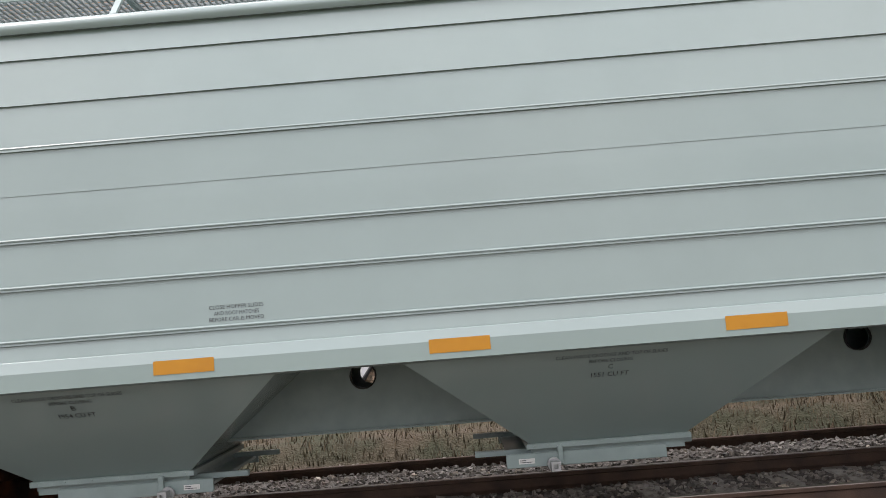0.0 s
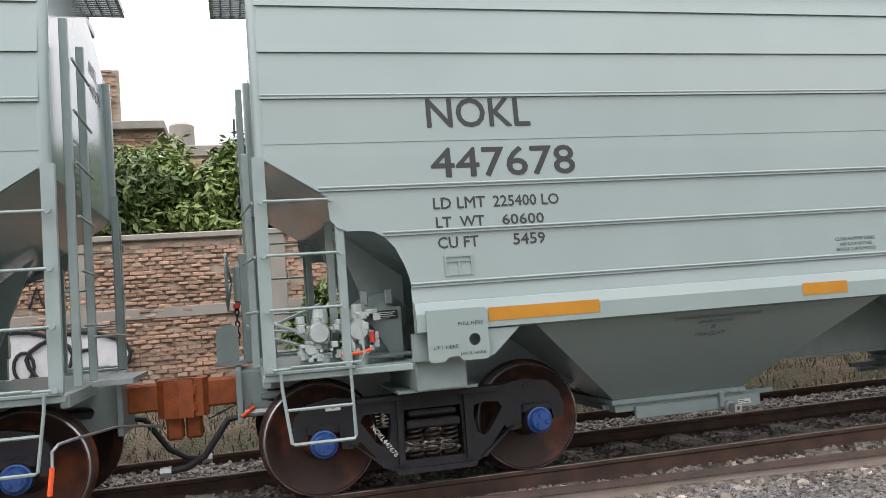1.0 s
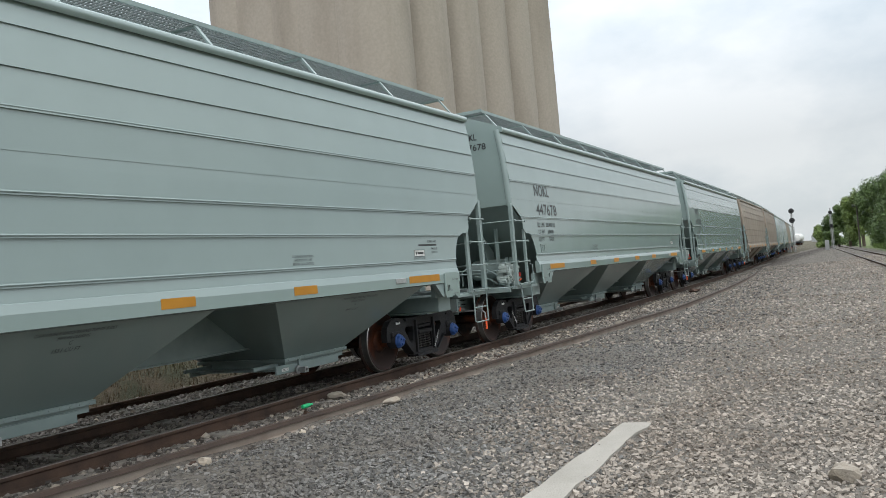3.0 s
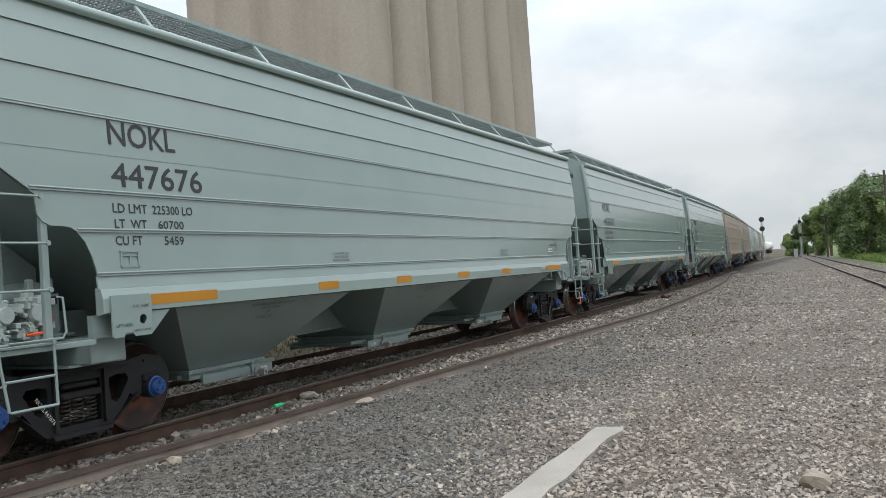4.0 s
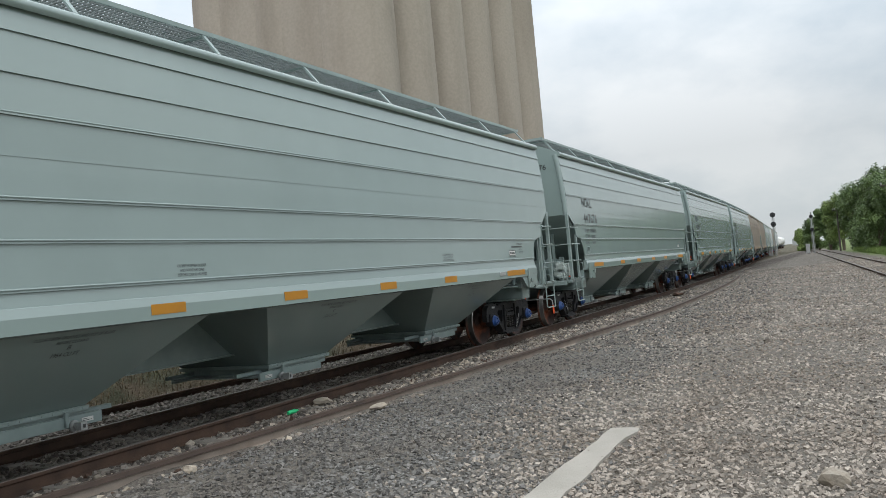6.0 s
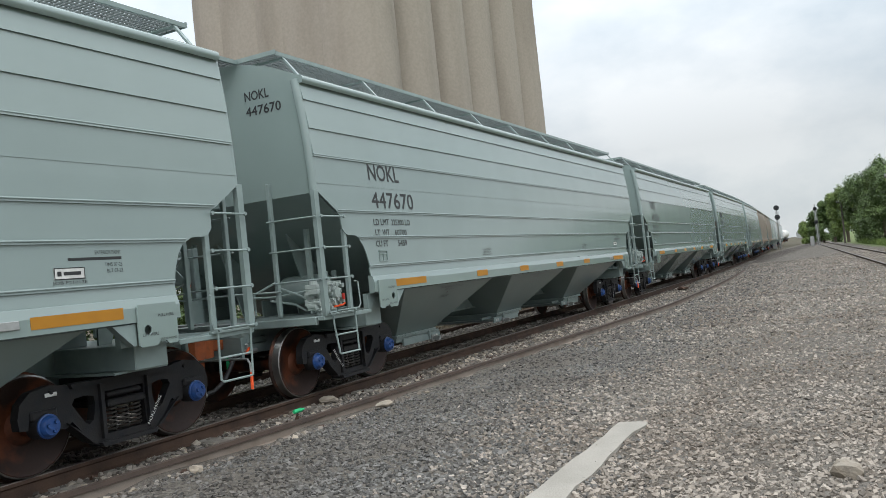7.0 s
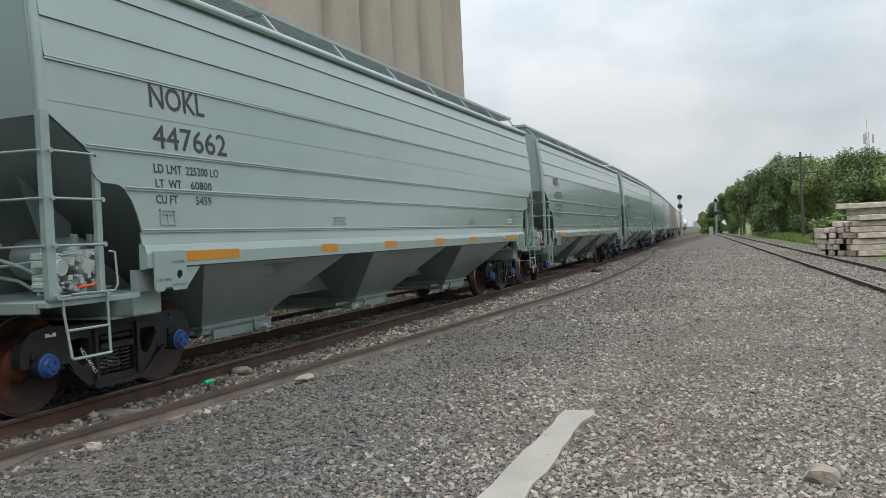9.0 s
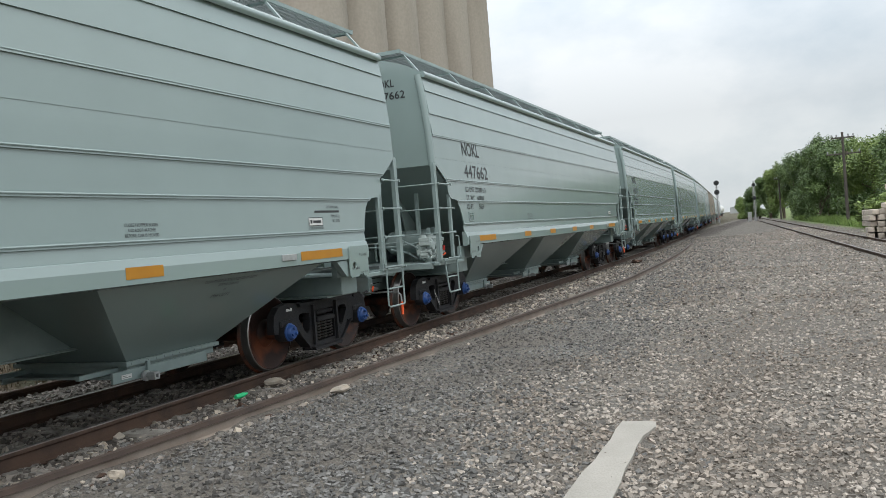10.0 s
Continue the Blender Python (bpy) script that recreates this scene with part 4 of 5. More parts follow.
def brake_gear(car):
    """Valves, pipes, cylinder and brake wheel on the rear deck."""
    rng = random.Random(7)
    for cx in (2.30, 2.60):
        v = Shape()
        v.box(cx - 0.09, cx + 0.09, -1.20, -1.02, 1.16, 1.38, 0.03)
        v.lathe([(0, -0.06), (0.07, -0.06), (0.085, -0.03), (0.085, 0.02), (0, 0.02)], (cx, -1.25, 1.32), "y", 12)
        v.lathe([(0, -0.05), (0.04, -0.05), (0.05, 0.0), (0.05, 0.06)], (cx - 0.07, -1.24, 1.20), "y", 10)
        v.lathe([(0, 0.12), (0.05, 0.12), (0.06, 0.06), (0.06, 0.0)], (cx + 0.03, -1.12, 1.40), "z", 10)
        v.lathe([(0, -0.14), (0.045, -0.14), (0.06, -0.08), (0.06, 0)], (cx + 0.02, -1.18, 1.15), "z", 10)
        for _ in range(30):
            x, z = cx + rng.uniform(-.15, .15), rng.uniform(1.12, 1.46)
            w, h = rng.uniform(.010, .032), rng.uniform(.010, .032)
            v.box(x - w, x + w, -1.25 - rng.uniform(0, .07), -1.12, z - h, z + h, 0.005)
        for _ in range(8):
            x, z = cx + rng.uniform(-.13, .13), rng.uniform(1.14, 1.44)
            v.lathe([(0, -0.02), (0.012, -0.02), (0.014, 0.0), (0.014, 0.08)], (x, -1.29, z), "y", 6)
        part("control_valve", v, VALVE, car, "grey cast brake valve")
    for pts, r in (([(1.9, -0.9, 1.45), (2.15, -1.0, 1.34), (2.25, -1.1, 1.25), (2.6, -1.12, 1.10), (3.1, -1.1, 1.10)], 0.016),
                   ([(1.95, -0.7, 1.30), (2.2, -0.9, 1.22), (2.3, -1.0, 1.12)], 0.016),
                   ([(2.15, -1.18, 1.10), (2.9, -1.18, 1.10)], 0.018),
                   ([(1.9, -0.3, 1.36), (2.1, -0.7, 1.34), (2.22, -1.08, 1.38)], 0.014),
                   ([(2.0, -0.4, 1.12), (2.0, -0.4, 1.40), (2.4, -0.5, 1.55)], 0.016)):
        part("brake_pipe", Shape().tube(pts, r, 6), PAINT_PART, car)
    r = Shape().lathe([(0, -0.42), (0.12, -0.41), (0.19, -0.34), (0.20, -0.30), (0.20, 0.30), (0.19, 0.34), (0.12, 0.41), (0, 0.42)], (2.85, -0.62, 1.40), "y", 20)
    part("air_reservoir", r, PAINT_PART, car)
    pl = Shape().prism([(2.66, 1.48), (2.98, 1.48), (2.98, 1.06), (2.90, 1.06)], -1.08, -1.06, lambda u, w, d: (u, d, w))
    pl.box(2.66, 2.72, -1.10, -1.04, 1.5, 1.62, 0.01)
    pl.box(2.86, 2.92, -1.10, -1.04, 1.5, 1.62, 0.01)
    part("valve_bracket", pl, PAINT_PART, car, smooth=0)
    d = Shape().box(2.74, 2.95, -1.094, -1.085, 1.385, 1.455)
    dp = part("data_plate", d, BLACK, car, "black plate with small white print", smooth=0)
    bars([(2.76, 1.435, .17, .006), (2.76, 1.42, .15, .006), (2.76, 1.405, .17, .006), (2.76, 1.392, .12, .004)], -1.0955, dp, WHITE)
    h = Shape().tube([(2.45, -1.33, 1.14), (2.62, -1.35, 1.15), (2.68, -1.35, 1.17)], 0.013, 6)
    part("release_handle", h, HIVIS, car, "fluorescent orange release rod")
    k = Shape().tube([(2.70, -1.32, 1.30), (2.70, -1.32, 1.22)], 0.02, 6)
    part("retainer_cap", k, RED, car, "red cap")
    # brake wheel on its stand, on the far half of the end
    w = Shape()
    ring = [(1.62, 0.62 + 0.27 * math.cos(a), 1.85 + 0.27 * math.sin(a)) for a in np.linspace(0, 2 * math.pi, 25)[:-1]]
    w.tube(ring, 0.014, 6, closed=True)
    for a in range(5):
        b = a * 2 * math.pi / 5
        w.tube([(1.66, 0.62, 1.85), (1.62, 0.62 + 0.27 * math.cos(b), 1.85 + 0.27 * math.sin(b))], 0.011, 5)
    part("brake_wheel", w, PAINT_PART, car)
    st = Shape().box(1.68, 1.86, 0.42, 0.72, 1.62, 2.0, 0.03)
    st.box(1.74, 1.84, 0.35, 0.45, 1.06, 2.1, 0.01)
    st.prism([(1.5, 1.06), (1.5, 1.38), (1.58, 1.44), (1.70, 1.42), (1.70, 1.06)], 0.30, 0.33, lambda u, w_, dd: (u, dd, w_))
    part("brake_stand", st, PAINT_PART, car)
    ch = Shape()
    for i in range(7):
        z = 1.60 - i * 0.055
        ch.tube([(1.70 + .018 * math.cos(a) * (i % 2), 0.45 + .018 * math.cos(a) * ((i + 1) % 2), z + .034 * math.sin(a)) for a in np.linspace(0, 6.28, 9)[:-1]], 0.009, 5, closed=True)
    part("brake_chain", ch, RUBBER, car, "dark hanging brake chain")
    part("chain_hook", Shape().box(1.67, 1.73, 0.42, 0.48, 1.58, 1.63, 0.01), RED, car, "red hook", smooth=0)


def build_car():
    car = base("hopper_car", (0, 0, 0), "clean grey-green covered hopper car with black lettering", "freight car", "cars of the train")
    for side in (-1, 1):
        # lapped horizontal sheets
        for z0, z1 in zip(SEAMS, SEAMS[1:]):
            poly = clip(clip(SIDE, z0, True), z1, False)

            def place(u, w, d, z0=z0, z1=z1):
                lap = lap_at(z0) * (1 - (w - z0) / (z1 - z0))
                return (u, side * (1.60 - inset(w) + lap - d), w)

            s = Shape().prism(poly, 0.0, 0.015, place)
            part("side_sheet", s, PAINT, car, smooth=0)
            xs = [u for u, w in poly if abs(w - z0) < 1e-6]
            if 1.55 < z0 < 2.5 or z0 == 3.05:
                yb, up = side * (1.60 - inset(z0) + (0.013 if z0 < 2.5 else 0.008)), 0.026
                bead = Shape().tube([(min(xs), yb, z0 + up), (max(xs), yb, z0 + up)], 0.012, 8)
                part("stiffening_bead", bead, PAINT, car)
        sill = Shape().prism([(1.598, 1.50), (1.630, 1.48), (1.655, 1.40), (1.655, 1.27), (1.60, 1.255), (1.56, 1.255), (1.56, 1.50)], 2.98, 2 * MID - 2.98, lambda u, w, d: (d, side * u, w))
        part("side_sill", sill, PAINT, car, smooth=0)
        chord = Shape().prism([(1.47, 4.0), (1.52, 3.99), (1.545, 4.02), (1.54, 4.07), (1.50, 4.10), (1.44, 4.09)], 1.95, 2 * MID - 1.95, lambda u, w, d: (d, side * u, w))
        part("top_chord", chord, PAINT, car, smooth=50)
        for m in (0, 1):
            def px(x, m=m):
                return x if not m else 2 * MID - x
            pad = Shape().prism([(px(3.05), 1.425), (px(3.50), 1.425), (px(3.52), 1.40), (px(3.52), 1.06), (px(3.50), 1.04), (px(3.31), 1.04), (px(3.28), 1.075), (px(3.20), 1.075), (px(3.17), 1.04), (px(3.07), 1.04), (px(3.05), 1.06)],
                                side * 1.659, side * 1.675, lambda u, w, d: (u, d, w), [circle(px(3.41), 1.19, 0.045)])
            part("jacking_pad", pad, PAINT, car, smooth=0)
            web = Shape().box(min(px(2.97), px(3.6)), max(px(2.97), px(3.6)), min(side * 1.45, side * 1.52), max(side * 1.45, side * 1.52), 1.05, 1.257)
            web.prism([(px(3.52), 1.06), (px(3.56), 1.06), (px(3.78), 1.257), (px(3.52), 1.257)], side * 1.56, side * 1.64, lambda u, w, d: (u, d, w))
            part("bolster_web", web, PAINT_PART, car, smooth=0)
        if side < 0:
            for a, b in ((3.535, 4.445), (6.29, 6.73), (8.28, 8.72), (10.40, 10.84), (12.38, 12.82), (15.0, 15.91)):
                tape = Shape().box(a, b, -1.6585, -1.6565, 1.315, 1.415)
                part("reflector_strip", tape, ORANGE, car, "orange reflective strip", smooth=0)
            frm = Shape()
            for a, b, c, d in ((3.235, 3.455, 1.815, 1.83), (3.235, 3.455, 1.675, 1.69), (3.235, 3.25, 1.675, 1.83), (3.44, 3.455, 1.675, 1.83), (3.34, 3.352, 1.69, 1.785), (3.25, 3.44, 1.78, 1.79)):
                frm.box(a, b, -1.622, -1.60, c, d)
            part("card_frame", frm, PAINT_PART, car, smooth=0)
            t = Shape().box(14.62, 14.90, -1.668, -1.655, 1.33, 1.40, 0.004)
            part("tag_reader_plate", t, ZINC, car, "grey identification tag", smooth=0)
    # arched roof with hatch trough
    roof = Shape()
    ys = np.linspace(-1.46, 1.46, 15)
    prof = [(float(y), 4.09 + 0.36 * (1 - abs(y / 1.48) ** 2.3)) for y in ys]
    k = len(prof)
    roof.add([(x, y, z) for x in (1.96, 2 * MID - 1.96) for y, z in prof], [(i, i + 1, k + i + 1, k + i) for i in range(k - 1)])
    roof.box(2.6, 2 * MID - 2.6, -0.32, 0.32, 4.42, 4.50, 0.02)
    part("roof", roof, PAINT, car, smooth=40)
    running_boards(car)
    web = [(3.0, 0.68), (2 * MID - 3.0, 0.68), (2 * MID - 3.0, 1.30), (3.0, 1.30)]
    ports = [circle(7.63, 1.135, 0.105, 20), circle(2 * MID - 7.63, 1.135, 0.105, 20)]
    sill = Shape()
    for y in (-0.33, 0.31):
        sill.prism(web, y, y + 0.02, lambda u, w, d: (u, d, w), ports)
    sill.box(3.0, 2 * MID - 3.0, -0.38, 0.38, 0.662, 0.68)
    part("centre_sill", sill, PAINT_PART, car, smooth=0)
    for x in (7.63, 2 * MID - 7.63):
        collar = Shape().lathe([(0.105, -0.35), (0.118, -0.35), (0.118, -0.33), (0.105, -0.33)], (x, 0, 1.135), "y", 20)
        part("port_collar", collar, BOGIE, car, "dark ring round the sill opening")
    hopper(car, 3.93, 7.16, 4.92, 6.22, 1)
    hopper(car, 8.06, 11.22, 9.00, 10.28, -1)
    hopper(car, 12.14, 15.60, 13.22, 14.54, -1)
    for turn in (None, TURN):
        end_things(car, turn)
        slope_and_end(car, turn)
    brake_gear(car)
    for x in (3.19, 2 * MID - 3.19):
        truck(car, x)
        wheelset(car, x - 0.889)
        wheelset(car, x + 0.889)
    # stencils that every car carries
    for x, t1 in ((5.58, "B"), (9.60, "C"), (13.95, "A")):
        zt, slope = 1.19, 0.83 / 0.77
        for txt, w, h, z in (("CLEAN INSIDE GROOVES AND TOP OF SLIDES", 0.82, 0.026, zt), ("BEFORE CLOSING", 0.32, 0.024, zt - .042), (t1, 0.035, 0.035, zt - .095), ("1551 CU FT" if t1 == "C" else "1954 CU FT", 0.28, 0.035, zt - .155)):
            ob = words(txt, x - w / 2, 0, w, h, 0, car)
            for vtx in ob.data.vertices:
                z2 = z + vtx.co.z
                vtx.co = (vtx.co.x, -(1.57 - (1.27 - z2) * slope) - 0.006, z2)
    for x in (6.90, 12.65):
        for i, (txt, w) in enumerate((("CLOSE HOPPER SLIDES", 0.40), ("AND ROOF HATCHES", 0.33), ("BEFORE CAR IS MOVED", 0.40))):
            words(txt, x - w / 2, 1.755 - i * 0.045, w, 0.029, -1.6175, car)
    for a in (3.05, 2 * MID - 3.52):
        words("PULL HERE", a + 0.24, 1.30, 0.19, 0.027, -1.678, car)
        words("LIFT HERE", a + 0.04, 1.135, 0.19, 0.027, -1.678, car)
        words("JACK HERE", a + 0.24, 1.075, 0.20, 0.027, -1.678, car)
    for i, (txt, w) in enumerate((("EXTERIOR PAINT", .28), ("", .0), ("TIMS 07-23", .19), ("BLT 07-23", .17))):
        if txt:
            words(txt, 15.99 - w, 1.905 - i * 0.055, w, 0.034, -1.6165, car)
    bars([(15.43, 1.855, .56, .026)], -1.608, car)
    lp = Shape().box(15.28, 15.58, -1.6185, -1.615, 1.70, 1.80)
    board = part("maker_plate", lp, WHITE, car, "white plate with a dark mark", smooth=0)
    fr = [(15.28, 1.70, .30, .008), (15.28, 1.792, .30, .008), (15.28, 1.70, .008, .10), (15.572, 1.70, .008, .10), (15.37, 1.735, .17, .03), (15.31, 1.73, .04, .04)]
    bars(fr, -1.6195, board)
    words("JOB F21013E", 15.26, 1.652, 0.34, 0.035, -1.6185, car)
    # small print on the end sheet
    rows = [(0.0, 3.05 - 0.055 * i, 0.26 + 0.05 * ((i * 7) % 4), 0.018) for i in range(8)]
    for facing, x in (("rear", 1.952), ("front", 2 * MID - 1.952)):
        s = Shape()
        for y, z, w, h in rows:
            y0 = 0.35 if facing == "rear" else -0.35
            y1 = y0 - w if facing == "rear" else y0 + w
            s.add([(x, y0, z), (x, y1, z), (x, y1, z + h), (x, y0, z + h)], [(0, 1, 2, 3)])
        part("small_print", s, BLACK, car, smooth=0)
    return car


def letter(car, number, limit, light):
    """The lettering that differs from car to car."""
    d = -1.6165
    words("NOKL", 3.19, 2.815, 0.83, 0.225, d - 0.002, car, name="reporting_mark")
    words(number, 3.19, 2.425, 1.17, 0.225, d, car, name="car_number")
    words("LD LMT", 3.185, 2.185, 0.41, 0.085, d, car)
    words(limit + " LO", 3.66, 2.185, 0.54, 0.085, d, car)
    words("LT  WT", 3.195, 2.042, 0.38, 0.08, d, car)
    words(light, 3.72, 2.042, 0.34, 0.08, d, car)
    words("CU FT", 3.20, 1.885, 0.32, 0.085, d, car)
    words("5459", 3.80, 1.885, 0.26, 0.085, d, car)
    for facing, x, y in (("rear", 1.951, -0.60), ("front", 2 * MID - 1.951, 0.60)):
        words("NOKL", y, 3.915, 0.39, 0.12, x, car, name="end_mark", facing=facing)
        words(number, y, 3.715, 0.57, 0.12, x, car, name="end_number", facing=facing)
    for x, sp in ((2.77, -0.95), (2 * MID - 2.98, 0.95)):
        words("NOKL" + number, x - (0.10 if sp < 0 else -0.02), 0.545 if sp < 0 else 0.235, 0.31, 0.038, -1.088, car, WHITE, "frame_number", spin=sp)


def recolour(car, old, paint, label):
    for o in car.children_recursive:
        if o.type == "MESH" and o.material_slots and o.material_slots[0].material == old:
            o.material_slots[0].link = "OBJECT"
            o.material_slots[0].material = paint
    tagged(car, label)


# the cars from the last to the first; place counts forward from the car lettered ...678
first = build_car()
TRAIN = {-4: first}
for k in range(-3, 9):
    TRAIN[k] = copy_thing(first, pose(0, 0, 0))
for k, number, limit, light in ((1, "447674", "225300", "60700"), (0, "447678", "225400", "60600"), (-1, "447676", "225300", "60700"), (-2, "447670", "225300", "60700"), (-3, "447662", "225200", "60800")):
    letter(TRAIN[k], number, limit, light)
for k in (2, 3, 6):
    recolour(TRAIN[k], PAINT, PAINT_TAN, "faded tan covered hopper car with rust stains")


def along(k, t):
    return -8.853 + 6.992 * t + 0.013 * t * t + k * LENGTH


def car_pose(k, t):
    s = along(k, t)
    a, b = s + 3.19, s + 2 * MID - 3.19
    ya, yb = track_y(a), track_y(b)
    yaw = math.atan2(yb - ya, b - a)
    return Matrix.Translation((a - 3.19 * math.cos(yaw), ya - 3.19 * math.sin(yaw), 0)) @ Matrix.Rotation(yaw, 4, "Z")


# ---- concrete and stones lying in the yard ----
def yard_things():
    s = Shape()
    rng = random.Random(11)
    out = [(3.7 + 3.74 * i / 14, 2.19 + rng.uniform(-0.018, 0.010)) for i in range(15)]
    out += [(7.47, 2.02), (7.45, 1.93)] + [(7.30 - 3.6 * i / 13, 1.92 + rng.uniform(-0.012, 0.04)) for i in range(14)]
    s.prism(out, -0.16, -0.105, lambda u, w, d: (u, w, d))
    thing("concrete_kerb", s, CONCRETE, "worn pale concrete strip sunk in the gravel", "kerb", smooth=0)

    def lump(place, size, seed, label, material=PALE):
        bm = bmesh.new()
        bmesh.ops.create_icosphere(bm, subdivisions=2, radius=0.5)
        for v in bm.verts:
            k = 1 + 0.55 * noise.noise(Vector(v.co) * 2.1 + Vector((seed, 0, 0))) + 0.12 * noise.noise(Vector(v.co) * 6 + Vector((seed, 0, 0)))
            v.co = (v.co.x * size[0] * k, v.co.y * size[1] * k, v.co.z * size[2] * k)
        ob = thing("rock", Shape().take(bm), material, label, "rock", "loose rocks", smooth=0)
        ob.location = place

    lump((5.83, 0.28, -0.09), (0.15, 0.20, 0.15), 3, "pale yellowish rock lying on the gravel")
    lump((5.57, 5.60, -0.11), (0.11, 0.13, 0.08), 9, "white broken stone beside the sunken rail")
    lump((8.70, 5.50, -0.11), (0.30, 0.16, 0.08), 12, "flat pale stone beside the sunken rail")
    lump((18.4, 5.35, -0.10), (0.22, 0.2, 0.13), 15, "pale stone beside the sunken rail")
    lump((9.1, 6.62, -0.12), (0.28, 0.22, 0.13), 21, "pale stone at the end of a sleeper")
    lump((31, 6.1, -0.06), (0.5, 0.4, 0.16), 24, "dark lump of old rail fixing in the gravel", RAIL_RUST)
    b = Shape().lathe([(0.0, -0.10), (0.022, -0.10), (0.027, -0.09), (0.027, 0.04), (0.012, 0.08), (0.012, 0.10), (0, 0.10)], (8.25, 6.48, -0.09), "x", 10)
    thing("plastic_bottle", b, TAG, "crushed green plastic bottle among the ballast", "bottle")


yard_things()


# ---- brick wall and ruined houses behind the track ----
def wall_of_bricks(name, x0, x1, y, z0, z1, label, depth=0.25, course=0.07, length=0.212, near=None):
    """A mortar core with a brick skin; bricks inside near=(xa, xb) are parts of their own, the rest one mesh."""
    core = Shape().box(x0, x1, y + 0.02, y + depth, z0, z1)
    wall = thing(name, core, MORTAR, label, "wall", kind="structure", smooth=0)
    units = [Shape().box(-length / 2 + a, length / 2 - b, -0.012 - c, 0.05, 0.005 + c / 3, course - 0.006 - b / 4, 0.008).mesh("brick", BRICK, 0)
             for a, b, c in ((0.006, 0.006, 0.0), (0.025, 0.01, 0.006), (0.008, 0.05, 0.012), (0.045, 0.012, 0.004), (0.014, 0.02, 0.018))]
    rest = Shape()
    rng = random.Random(int(z1 * 10))
    made = 0
    rows = int((z1 - z0) / course)
    for r in range(rows):
        x = x0 + (length / 2 if r % 2 else length)
        while x < x1 - length / 2:
            j, jz = rng.uniform(-0.018, 0.022), rng.uniform(-0.009, 0.009)
            if rng.random() > 0.06:
                if near and near[0] < x < near[1] and made < 300 and r > rows - 24:
                    ob = new("brick", rng.choice(units))
                    ob.parent = wall
                    ob.matrix_basis = pose(x, y + j, z0 + r * course + jz, 0, rng.uniform(-3.5, 3.5), rng.uniform(-4, 4))
                    made += 1
                else:
                    w = length / 2 - rng.uniform(0.004, 0.035)
                    rest.box(x - w, x + w, y + j - 0.012, y + 0.03, z0 + r * course + 0.005 + jz, z0 + (r + 1) * course - 0.006 + jz)
            x += length
    ob = part("brickwork", rest, BRICK, wall, smooth=0)
    tagged(ob, kind="stuff")
    return wall


